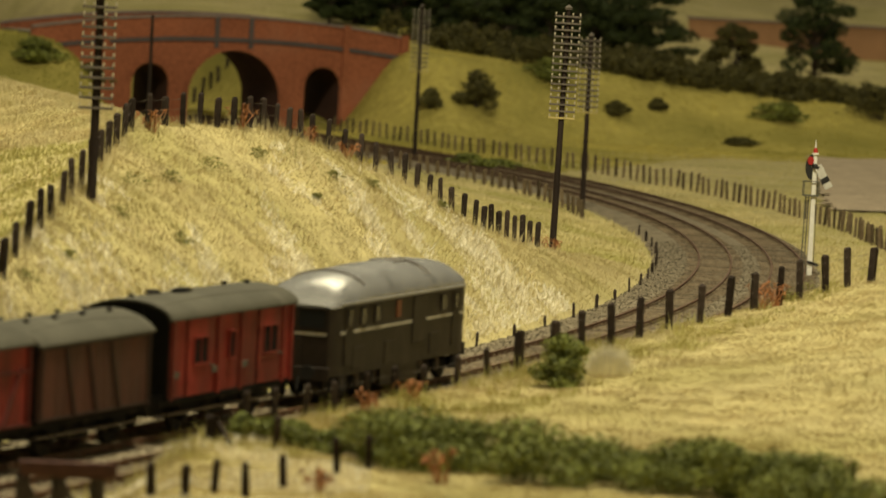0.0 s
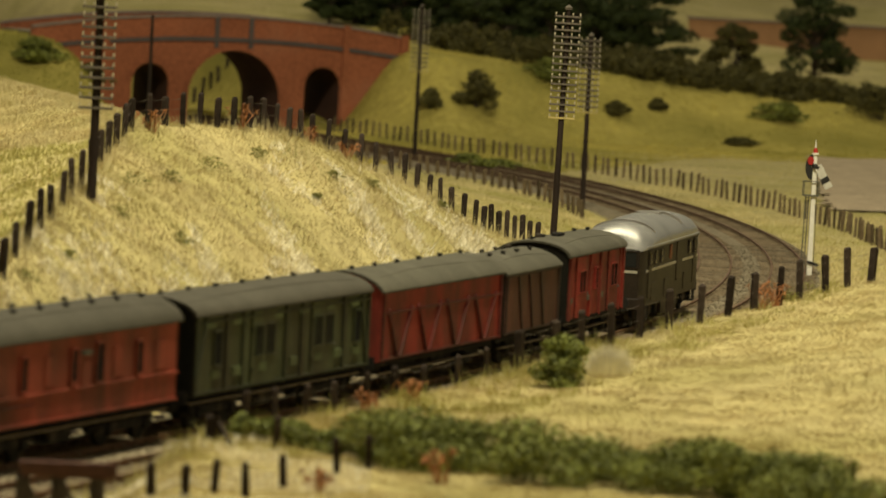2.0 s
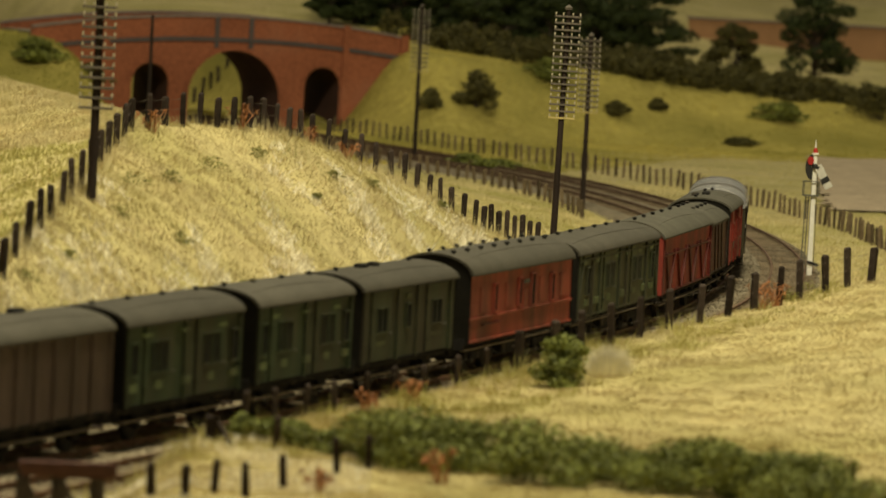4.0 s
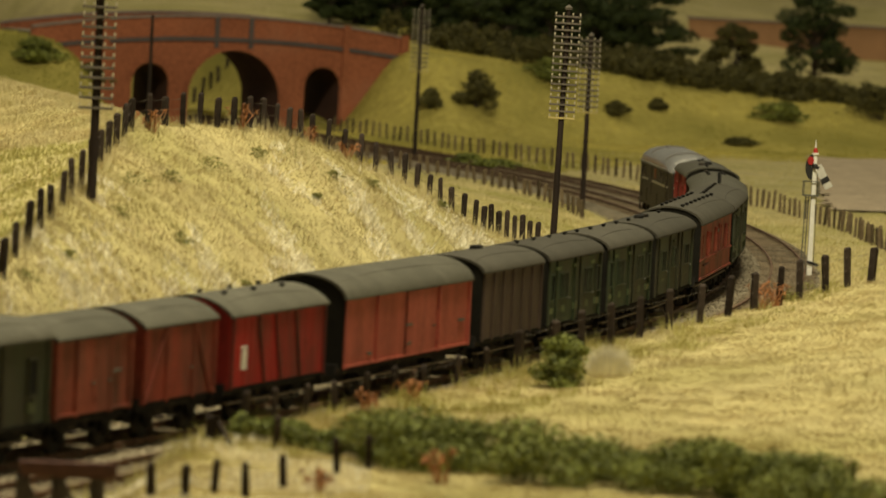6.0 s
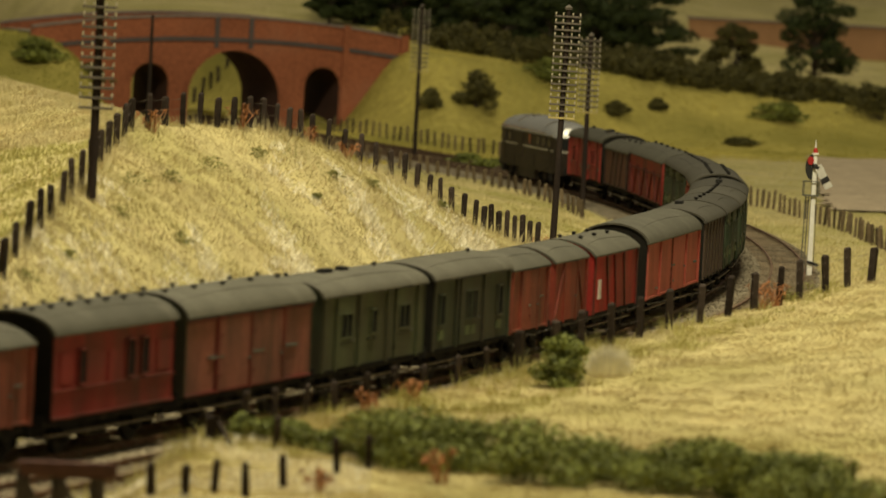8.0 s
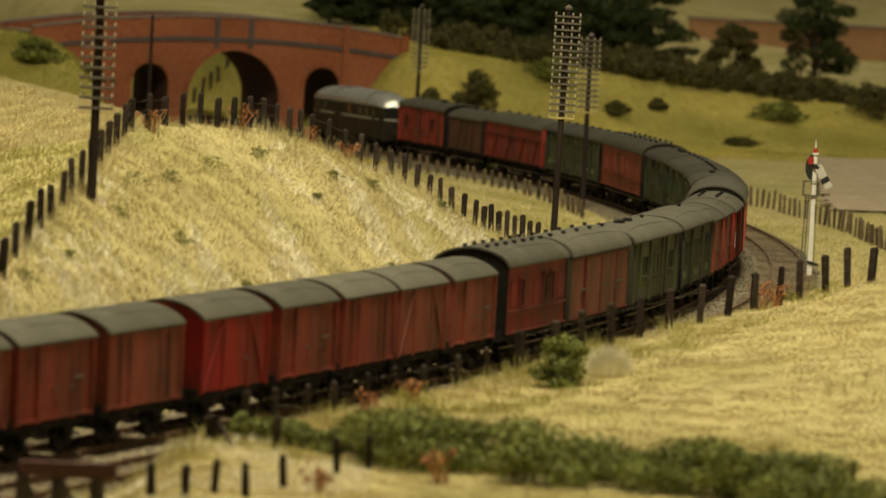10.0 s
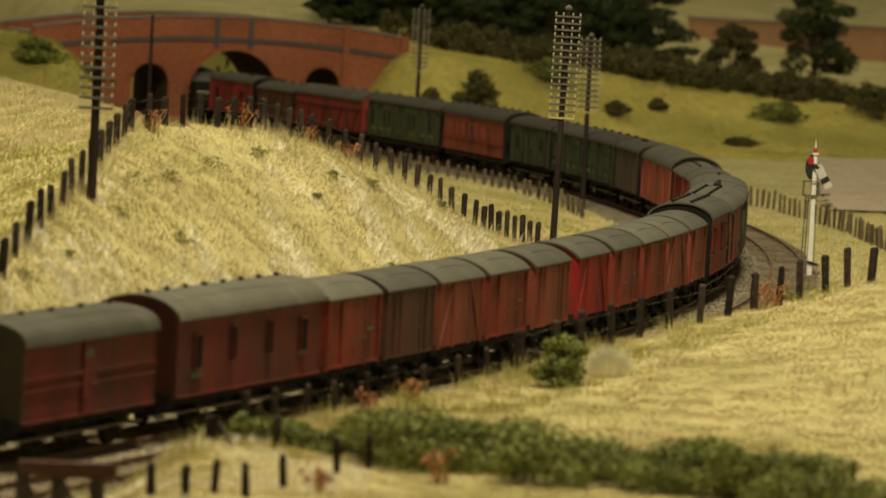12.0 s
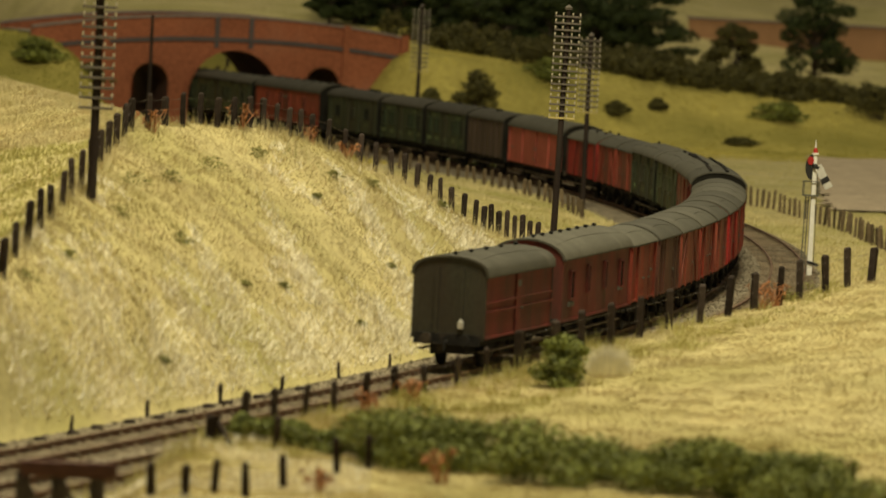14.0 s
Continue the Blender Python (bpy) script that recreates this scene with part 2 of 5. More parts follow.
def ground_sheet():
    xs = axis([(-60000, -3000, 6000), (-3000, -700, 150), (-700, -330, 20), (-330, 330, 5), (330, 700, 14), (700, 3000, 150), (3000, 60000, 6000)])
    ys = axis([(-3000, 1400, 120), (1400, 3500, 6), (3500, 5300, 12), (5300, 6200, 12), (6200, 12000, 60), (12000, 60000, 5000)])
    X, Y = np.meshgrid(xs, ys)
    Z = ground_height(X.ravel(), Y.ravel())
    me = bpy.data.meshes.new("ground")
    v = np.stack([X.ravel(), Y.ravel(), Z], 1) * MM
    nx, ny = len(xs), len(ys)
    i = np.arange((ny - 1) * nx).reshape(ny - 1, nx)[:, :-1].ravel()
    quads = np.stack([i, i + 1, i + nx + 1, i + nx], 1)
    me.vertices.add(len(v))
    me.vertices.foreach_set("co", v.astype(np.float32).ravel())
    me.loops.add(quads.size)
    me.loops.foreach_set("vertex_index", quads.astype(np.int32).ravel())
    me.polygons.add(len(quads))
    me.polygons.foreach_set("loop_start", np.arange(0, quads.size, 4, dtype=np.int32))
    me.polygons.foreach_set("use_smooth", np.ones(len(quads), bool))
    me.update(calc_edges=True)
    me.materials.append(STRAW)
    me.materials.append(PASTURE)
    fx, fy = v[quads[:, 0], 0] / MM, v[quads[:, 0], 1] / MM
    far = fy + 120 * grain(fx, fy, 70, 61) + 60 * grain(fx, fy, 25, 62)
    far = (far > 4750 + 450 * ease(90, 260, fx)) & (far < 6150)
    me.polygons.foreach_set("material_index", far.astype(np.int32))
    return tagged(new("ground", me), "sheet of straw-coloured model grassland with a cutting and banks", "ground", kind="structure")


ground_sheet()


def blades(name, material, label, areas, length, width, rng, flat=0.55):
    """Fibres of static grass: areas are (x0, x1, y0, y1, count, keep) boxes; keep(x, y, off) picks points. Neighbours lean alike."""
    tris = []
    for x0, x1, y0, y1, count, keep in areas:
        y = rng.uniform(y0, y1, count)
        x = rng.uniform(-1, 1, count) * (0.083 * y + 12)
        ok = (x > x0) & (x < x1)
        x, y = x[ok], y[ok]
        off, lev = near_track(x, y)
        ok = keep(x, y, off)
        x, y, off = x[ok], y[ok], off[ok]
        z = ground_height(x, y)
        n = len(x)
        L = length * rng.uniform(0.5, 1.3, n) * np.clip(0.85 + 0.55 * grain(x, y, 9, 11), 0.4, 1.5) * np.where(off > 95, 0.55, 1.0)
        ang = grain(x, y, 18, 12) * 1.6 - 0.5 + rng.normal(0, 1.7, n)
        lean = np.clip(rng.uniform(flat - 0.35, flat + 0.4, n) + 0.25 * grain(x, y, 12, 13), 0.08, 0.97) * L
        tip = np.stack([x + np.cos(ang) * lean, y + np.sin(ang) * lean, z + np.sqrt(np.maximum(L ** 2 - lean ** 2, 0.1))], 1)
        w = width * rng.uniform(0.6, 1.3, n)
        a = np.stack([x - w / 2, y, z - 0.3], 1)
        b = np.stack([x + w / 2, y + rng.uniform(-0.2, 0.2, n), z - 0.3], 1)
        tris.append(np.stack([a, b, tip], 1).reshape(-1, 3))
    me = soup(name, np.concatenate(tris) * MM, 3, material)
    return tagged(new(name, me), label, "grass", kind="stuff")


rng = np.random.default_rng(5)
grassy = lambda x, y, off: ((off < -40) | (off > 63)) & ~((off < -40) & (off > -48) & (rng.uniform(size=len(x)) < 0.6))
straw = lambda x, y, off: grassy(x, y, off) & ~((off < -120) & behind_crest(x, y))
behind_crest = lambda x, y: x < np.interp(y, (1200, 2120, 2600, 2700, 2850), (-420, -168, -152, -500, -900))
meadow = lambda x, y, off: (off < -60) & behind_crest(x, y)
bleached = lambda x, y, off: ((off < -42) & (off > -150) & (grain(x + 0.35 * y, (y - 0.35 * x) * 0.3, 20, 21) + 0.5 * grain((x - 2.8 * y) * 0.2, (y + 0.35 * x), 9, 22) + 0.4 * grain(x, y, 5, 24) > -0.5 + (-off - 42) / 68)) | ((off > 66) & (x < -20) & (y < 1960) & (grain(x, y, 20, 23) > -0.2))
greenish = lambda x, y, off: (off < -60) & (grain(x, y, 24, 31) + 0.7 * grain(x, y, 7, 32) > 0.50)
banked = lambda x, y, off: grassy(x, y, off) & (y > 4700 + 450 * ease(90, 260, x))
tan = lambda x, y, off: ((off < -60) | (off > 70)) & (grain(x, y, 38, 51) + 0.6 * grain(x, y, 9, 52) > 0.35)
blades("cutting_grass", BLADE, "long dry straw-coloured grass on the cutting and meadow", [
    (-400, 400, 1600, 2300, 400000, straw), (-400, 400, 2300, 3300, 520000, straw)], 3.1, 0.24, rng, 0.7)
blades("bleached_grass", BLADE_PALE, "bleached pale grass at the foot of the cutting", [(-400, 400, 1650, 2900, 420000, bleached)], 5.0, 0.32, rng, 0.6)
blades("green_grass", BLADE_GREEN, "patches of greener grass among the straw", [(-400, 400, 1600, 3300, 90000, greenish)], 3.4, 0.28, rng)
blades("brown_grass", BLADE_TAN, "thin patches of browner dead grass", [(-400, 400, 1600, 3300, 100000, tan)], 3.2, 0.26, rng, 0.6)
verge = lambda x, y, off: (off > 62) & (off < 128) & (grain(x, y, 13, 41) + 0.5 * grain(x, y, 5, 42) > 0.12)
blades("verge_grass", BLADE_FIELD, "tufted long dry grass along the lineside fence", [(-400, 400, 1850, 2950, 150000, verge)], 7.6, 0.32, rng, 0.42)
blades("field_grass", BLADE_FIELD, "yellow-green grass of the high field behind the crest fence", [(-500, 0, 1900, 3900, 330000, meadow)], 3.4, 0.4, rng, 0.6)
blades("lineside_grass", BLADE_VERGE, "pale grass beside the far tracks", [(-400, 400, 3300, 4500, 170000, grassy), (60, 500, 4500, 5200, 26000, grassy)], 3.6, 0.7, rng)
blades("pasture_grass", BLADE_FAR, "short olive-green grass of the banks and fields beyond", [
    (-600, 600, 4400, 6150, 200000, banked)], 4.0, 0.9, rng)
blades("distant_grass", BLADE_VERGE, "pale yellow grass of the distant fields", [(-800, 800, 6150, 9500, 60000, grassy)], 4.5, 1.0, rng)

# ---------------------------------------------------------------- permanent way
def ribbon(offsets, s0, s1, step):
    """Profile of (off, up) swept along the line."""
    sh = Shape()
    rings = []
    for s in np.arange(s0, s1, step):
        rings.append([tuple(on_track(s, o, u)) for o, u in offsets])
    return sh.loft(rings)


S0, S1 = run_at(-1650), run_at(6800)
ballast_bed = new("ballast_bed", mesh_of("ballast_bed", ribbon([(-50, -12), (-38, -4.4), (-26, -3.3), (-18, -2.7), (62, -2.7), (67, -4.6), (74, -12), (20, -14)], S0, S1, 25), BALLAST, True))
tagged(ballast_bed, "grimy brown-grey ballast bed under two tracks", "ballast", kind="structure")


def railway_track(off, label):
    track = tagged(new("track"), label, "railway track", kind="structure")
    for side in (-1, 1):
        o = off + side * 9.75
        part("rail", ribbon([(o - 0.45, -2.2), (o + 0.45, -2.2), (o + 0.2, -0.9), (o + 0.5, -0.7), (o + 0.5, 0), (o - 0.5, 0), (o - 0.5, -0.7), (o - 0.2, -0.9)], S0, S1, 12), RAIL, track, "rusty bullhead rail")
    sh = Shape()
    for s in np.arange(S0, S1, 10.2):
        a, b = on_track(s, off - 17 + random.uniform(-0.4, 0.4), -2.5), on_track(s, off + 17, -2.5)
        sh.beam(a - Vector((0, 0, 0.55)), b - Vector((0, 0, 0.55)), 3.3, 1.4)
        for side in (-1, 1):
            c = on_track(s, off + side * 9.75, -1.6)
            sh.box(c.x - 1.3, c.x + 1.3, c.y - 1.0, c.y + 1.0, c.z - 0.3, c.z + 0.5)
    ob = part("sleepers", sh, SLEEPER, track, "dark creosoted timber sleepers with chairs")
    ob["kind"] = "stuff"


railway_track(0, "inner track of rusty rails on dark sleepers")
railway_track(44, "outer track of rusty rails on dark sleepers")


def loose_stones(name, label, material, count, y0, y1, o0, o1, size, seed):
    """Four-faced stones lying on the ballast between two offsets."""
    r = np.random.default_rng(seed)
    s = r.uniform(run_at(y0), run_at(y1), count)
    off = r.uniform(o0, o1, count)
    x, y, z, dx, dy = (np.interp(s, RUN, a) for a in (TX, TY, TZ, DX, DY))
    up = np.interp(off, (-42, -38, -26, -18, 62, 67), (-5.6, -4.4, -3.3, -2.7, -2.7, -4.6))
    c = np.stack([x + dy * off, y - dx * off, z + up + 0.1], 1)
    q = r.normal(size=(count, 4, 3))
    q /= np.linalg.norm(q, axis=2)[:, :, None]
    v = c[:, None, :] + q * (size * r.uniform(0.5, 1.4, count))[:, None, None]
    tri = np.stack([v[:, k] for k in (0, 1, 2, 0, 2, 3, 0, 3, 1, 1, 3, 2)], 1).reshape(-1, 3)
    tagged(new(name, soup(name, tri * MM, 3, material)), label, "ballast", kind="stuff")


STONE = mat("ballast_stones", (0.215, 0.182, 0.125), 0.95, var=0.3, scale=200, bump=0, island=0.5, spec=0.1)
STONE_DARK = mat("grimy_ballast_stones", (0.11, 0.088, 0.058), 0.95, var=0.3, scale=200, bump=0, island=0.5, spec=0.1)
loose_stones("ballast_stones", "loose grey-brown ballast stones between and beside the tracks", STONE, 34000, 1550, 3700, -41, 66, 0.6, 3)
loose_stones("grimy_stones", "oil-stained ballast stones among the sleepers", STONE_DARK, 22000, 1550, 3700, -40, 66, 0.6, 4)

# ---------------------------------------------------------------- the train
def paint(name, base, dirty=(0.05, 0.036, 0.025), amount=(0.44, 0.8), rough=0.6):
    return mat(name, base, rough, var=0.32, scale=110, fine=1300, bump=0.12, dirt=(*dirty, *amount), spec=0.1, stretch=(1, 1, 0.3))


def arch(w, z0, z1, zp, n=12, curl=0.75):
    """Closed end outline: straight sides, arched roof."""
    pts = [(-w / 2, z0), (w / 2, z0)]
    for i in range(n + 1):
        a = i / n
        y = w / 2 * math.cos(math.pi * a)
        pts.append((y, z1 + (zp - z1) * max(0.0, math.sin(math.pi * a)) ** curl))
    return pts


def buffers(root, L, w=17.0, z=13.2):
    for end in (-1, 1):
        x = end * L / 2
        part("buffer_beam", Shape().box(min(x, x + end * 1.2), max(x, x + end * 1.2), -15, 15, 10.8, 15.6), BLACK, root)
        for y in (-w / 2 + 0, w / 2):
            sh = Shape().rod((x + end * 1.2, y, z), (x + end * 4.2, y, z), 1.3, 0.9, 8).rod((x + end * 4.2, y, z), (x + end * 4.9, y, z), 2.6, 2.5, 12)
            part("buffer", sh, BLACK, root)
        sh = Shape().rod((x + end * 1.2, 0, 12.5), (x + end * 4.5, 0, 11.5), 0.6, 0.6, 6).rod((x + end * 4.5, 0, 12.4), (x + end * 5.2, 0, 8.5), 0.5, 0.5, 6)
        part("coupling", sh, BLACK, root)


def wheelset(root, x, r=6.2):
    sh = Shape().wheel(x, -9.0, r, r, 2.6).wheel(x, 9.0, r, r, 2.6).rod((x, -13, r), (x, 13, r), 0.9, 0.9, 8)
    ob = part("wheelset", sh, BLACK, root, smooth=True)
    return ob


def four_wheel_gear(root, L, wb, shiny=False):
    part("underframe", Shape().box(-L / 2 + 2, L / 2 - 2, -8, 8, 6.8, 13.4), BLACK, root)
    part("solebar", Shape().box(-L / 2, L / 2, -13.2, -11.4, 10.6, 13.4), BLACK, root)
    part("solebar", Shape().box(-L / 2, L / 2, 11.4, 13.2, 10.6, 13.4), BLACK, root)
    for x in (-wb / 2, wb / 2):
        wheelset(root, x)
        for y in (-12.6, 12.6):
            sh = Shape().loft([[(x - 5, y + e, 10.8), (x - 2, y + e, 4.5), (x + 2, y + e, 4.5), (x + 5, y + e, 10.8)] for e in (-0.4, 0.4)])
            sh.box(x - 1.9, x + 1.9, y - 1.3, y + 1.3, 4.6, 8.0, 0.3)
            part("axle_guard", sh, BLACK, root)
            sp = Shape()
            for k in range(4):
                sp.box(x - 6.5 + k * 1.3, x + 6.5 - k * 1.3, y - 0.9, y + 0.9, 9.9 - k * 0.55, 10.45 - k * 0.55)
            part("leaf_spring", sp, BLACK, root)
    for y in (-12.2, 12.2):
        sh = Shape().beam((-wb / 2 + 8, y, 9.5), (wb / 2 - 8, y, 6.5), 0.6, 1.1).beam((0, y, 11), (0, y, 6.5), 1.4, 1.4)
        part("brake_lever", sh, BLACK, root)
    if L > 95:
        for y in (-13.6, 13.6):
            part("step_board", Shape().box(-L * 0.45, L * 0.45, y - 1.1, y + 1.1, 7.6, 8.2), mat("worn_step", (0.20, 0.16, 0.11), 0.7, var=0.4), root, "worn timber step board")
        part("truss", Shape().beam((-L * 0.3, 10.5, 10.5), (-L * 0.12, 10.5, 5), 0.7, 0.9).beam((-L * 0.12, 10.5, 5), (L * 0.12, 10.5, 5), 0.7, 0.9).beam((L * 0.12, 10.5, 5), (L * 0.3, 10.5, 10.5), 0.7, 0.9), BLACK, root)
        part("battery_box", Shape().box(-9, 9, -11, -6, 4.5, 10.6, 0.5), BLACK, root)
    else:
        part("vacuum_cylinder", Shape().rod((6, 0, 5), (6, 0, 10.6), 3, 3, 12), BLACK, root)


def bogie(root, x, wb=34.0):
    b = part("bogie", Shape().box(x - wb * 0.72, x + wb * 0.72, -12.4, -10.9, 5.2, 8.8, 0.4).box(x - wb * 0.72, x + wb * 0.72, 10.9, 12.4, 5.2, 8.8, 0.4).box(x - 4, x + 4, -11, 11, 5, 9.6), BLACK, root)
    for dx in (-wb / 2, wb / 2):
        wheelset(b, x + dx, 6.0)
        for y in (-12.8, 12.8):
            part("axle_box", Shape().box(x + dx - 2, x + dx + 2, y - 1, y + 1, 4.2, 8.2, 0.4), BLACK, b)
    return b


def bogie_gear(root, L):
    for y in (-13, 12):
        part("solebar", Shape().box(-L / 2, L / 2, y, y + 1.0, 10.6, 13.4), BLACK, root)
    part("underframe", Shape().box(-L / 2 + 2, L / 2 - 2, -8, 8, 7.0, 13.4), BLACK, root)
    bogie(root, -L / 2 + 36)
    bogie(root, L / 2 - 36)
    for y in (-11, 11):
        t = Shape().beam((-L * 0.22, y, 10.5), (-L * 0.1, y, 5), 0.8, 1).beam((-L * 0.1, y, 5), (L * 0.1, y, 5), 0.8, 1).beam((L * 0.1, y, 5), (L * 0.22, y, 10.5), 0.8, 1)
        part("truss", t, BLACK, root)
        part("step_board", Shape().box(-L * 0.48, L * 0.48, y * 1.24 - 1, y * 1.24 + 1, 10.1, 10.7), mat("worn_step", (0.20, 0.16, 0.11), 0.7), root, "worn timber step board")
    part("battery_box", Shape().box(-14, 6, -12, -5, 4.2, 10.6, 0.6), BLACK, root)


def vehicle(name, label, L, body, roof=None, w=33.0, floor=13.5, eave=42.0, peak=50.0, ends=None, bogies=False, wb=None, planks=0, rails=(), posts=(),
            diagonals=(), doors=(), windows=(), vents=(), boxes=(), bars=(), trim=None, curl=1.15, category="railway van"):
    """A van: body shell, end panels, roof and everything that is fixed on both sides. Places along it run from -0.5 to 0.5 of its length."""
    root = tagged(new(name), label, category, "vans and coaches of the train")
    roof = roof or GREYROOF
    ends = ends or body
    trim = trim or body
    part("body", Shape().box(-L / 2 + 0.4, L / 2 - 0.4, -w / 2 + 0.5, w / 2 - 0.5, floor, eave), body, root)
    for e in (-1, 1):
        part("end_panel", Shape().extrude(arch(w - 0.2, floor, eave, peak - 0.6, curl=curl), *sorted((e * L / 2, e * (L / 2 - 0.9)))), ends, root, "dark end panel")
        for y in (-w * 0.17, w * 0.17):
            part("end_post", Shape().box(*sorted((e * L / 2, e * (L / 2 + 0.8))), y - 0.9, y + 0.9, floor, eave + 3), ends, root)
    # roof: an arched shell with thickness
    n = 14
    outer, inner = [], []
    for i in range(n + 1):
        a = math.pi * i / n
        q = max(0.0, math.sin(a)) ** curl
        outer.append(((w / 2 + 0.9) * math.cos(a), eave - 0.2 + (peak - eave + 0.2) * q))
        inner.append(((w / 2 - 0.2) * math.cos(a), eave - 0.6 + (peak - eave - 0.3) * q))
    part("roof", Shape().extrude(outer + inner[::-1], -L / 2 - 0.6, L / 2 + 0.6), roof, root, "weathered grey arched roof", True)
    for side in (-1, 1):
        rise = lambda v: eave + (peak - eave) * (1 - v * v) ** (curl / 2) + 0.2
        rings = []
        for k in range(11):
            u = -0.47 + 0.094 * k
            v = 0.74 - 0.2 * (1 - (2 * u) ** 2)
            rings.append([(u * L, side * v * w / 2 + a * 0.2, rise(v) + b * 0.15 - 0.12) for a, b in ((-1, -1), (1, -1), (1, 1), (-1, 1))])
        rs = Shape().loft(rings)
        part("rain_strip", rs, roof, root)
        yo = side * (w / 2 - 0.5)
        yy = lambda d: sorted((yo, yo + side * d))
        if planks:
            pw = L / planks
            for k in range(planks):
                x = -L / 2 + k * pw
                part("plank", Shape().box(x + 0.12, x + pw - 0.12, *yy(0.35), floor + 0.4, eave - 0.4), body, root)
        for z in rails:
            part("waist_rail", Shape().box(-L / 2 + 0.6, L / 2 - 0.6, *yy(0.85), floor + z - 0.5, floor + z + 0.5), trim, root)
        for u in posts:
            part("side_post", Shape().box(u * L - 0.9, u * L + 0.9, *yy(1.1), floor, eave - 0.3), trim, root)
        for u0, u1 in diagonals:
            z1 = eave - 8 if category == "fish van" else eave - 1.5
            part("diagonal_brace", Shape().beam((u0 * L, yo + side * 0.5, floor + 0.8), (u1 * L, yo + side * 0.5, z1), 1.1, 1.7), trim, root)
        for u0, u1 in doors:
            part("door_gap", Shape().box(u0 * L - 0.45, u1 * L + 0.45, *yy(0.42), floor + 0.4, eave - 0.8), END_BLACK, root)
            d = part("door", Shape().box(u0 * L, u1 * L, *yy(0.75), floor + 0.8, eave - 1.2, 0.2), body, root)
            part("hinge", Shape().box(u0 * L, u0 * L + 3, *yy(1.05), floor + 6, floor + 7), trim, d)
            part("hinge", Shape().box(u0 * L, u0 * L + 3, *yy(1.05), eave - 9, eave - 8), trim, d)
            part("handle", Shape().box(u1 * L - 2.4, u1 * L - 0.8, *yy(1.6), floor + 11, floor + 11.8), STRAKE, d, "dull metal handle")
        for u, ww, z0, z1 in windows:
            wi = part("window", Shape().box(u * L - ww / 2, u * L + ww / 2, *yy(0.95), floor + z0, floor + z1), GLASS, root, "dark glazed window")
            fr = Shape()
            x0, x1, a, b = u * L - ww / 2, u * L + ww / 2, floor + z0, floor + z1
            for bx in ((x0 - 0.6, x0, a - 0.6, b + 0.6), (x1, x1 + 0.6, a - 0.6, b + 0.6), (x0, x1, a - 0.6, a), (x0, x1, b, b + 0.6)):
                fr.box(bx[0], bx[1], *yy(1.35), bx[2], bx[3])
            part("window_frame", fr, trim, wi)
            if ww > 6:
                part("glazing_bar", Shape().box(u * L - 0.35, u * L + 0.35, *yy(1.3), a, b), trim, wi)
        for u, ww, z, hh, m in bars:
            if m == WHITE and side > 0:
                continue
            part("lettering_panel", Shape().box(u * L - ww / 2, u * L + ww / 2, *yy(0.45 if m == body else 0.9), floor + z, floor + z + hh), m, root)
        part("gutter", Shape().box(-L / 2 - 0.5, L / 2 + 0.5, *sorted((side * w / 2, side * (w / 2 + 0.9))), eave - 0.9, eave - 0.1), roof, root)
        part("kick_strip", Shape().box(-L / 2 + 0.3, L / 2 - 0.3, *yy(0.6), floor - 0.6, floor + 0.7), END_BLACK, root)
    for u, v in vents:
        y = v * w / 2
        z = eave + (peak - eave) * (max(0.0, 1 - v * v)) ** (curl / 2)
        part("roof_vent", Shape().rod((u * L, y, z - 1.0), (u * L, y, z + 0.7), 0.8, 0.8, 8).rod((u * L, y, z + 0.5), (u * L, y, z + 1.0), 1.0, 1.35, 10).rod((u * L, y, z + 1.0), (u * L, y, z + 1.5), 1.35, 0.8, 10), BLACK, root, "dark torpedo ventilator")
    for u, bl, v in boxes:
        y = v * w / 2
        z = eave + (peak - eave) * (max(0.0, 1 - v * v)) ** (curl / 2)
        part("roof_box", Shape().box(u * L - bl / 2, u * L + bl / 2, y - 2, y + 2, z - 1, z + 1.6, 0.4), BLACK, root, "dark roof lamp housing")
    if bogies:
        bogie_gear(root, L)
    else:
        four_wheel_gear(root, L, wb or L * 0.58)
    buffers(root, L)
    return root


RED = paint("faded_red_paint", (0.27, 0.040, 0.028))
CRIMSON = paint("crimson_paint", (0.29, 0.066, 0.040))
BROWN = paint("brown_paint", (0.120, 0.050, 0.033))
GREEN = paint("weathered_green_paint", (0.080, 0.088, 0.043))
DKGREEN = paint("dark_green_paint", (0.052, 0.058, 0.032))
GRASSGREEN = paint("mid_green_paint", (0.045, 0.060, 0.031))
DKBROWN = paint("umber_planks", (0.085, 0.058, 0.043))
SALMON = paint("salmon_red_paint", (0.36, 0.088, 0.058), amount=(0.6, 0.95))
# strapping and braces: darker tones of the red and brown bodies
STRAP_RED = paint("dark_red_strapping", (0.115, 0.024, 0.018))
STRAP_BROWN = paint("dark_brown_strapping", (0.050, 0.028, 0.021))
LOUVRE = paint("pale_green_louvre", (0.125, 0.155, 0.070))
GRIMY_END = paint("olive_grimed_end", (0.050, 0.046, 0.031))
BRIGHTRED = paint("bright_red_paint", (0.33, 0.024, 0.019))
BAUXITE = paint("bauxite_paint", (0.255, 0.05, 0.030))
BAUXITE2 = paint("faded_bauxite_paint", (0.275, 0.070, 0.042))
GREYRED = paint("dusty_maroon_paint", (0.235, 0.085, 0.058))
MAROON = paint("maroon_paint", (0.22, 0.032, 0.026))
DKMAROON = paint("dull_maroon_paint", (0.155, 0.033, 0.025))
STRAKE = mat("grey_strapping", (0.10, 0.095, 0.07), 0.7)


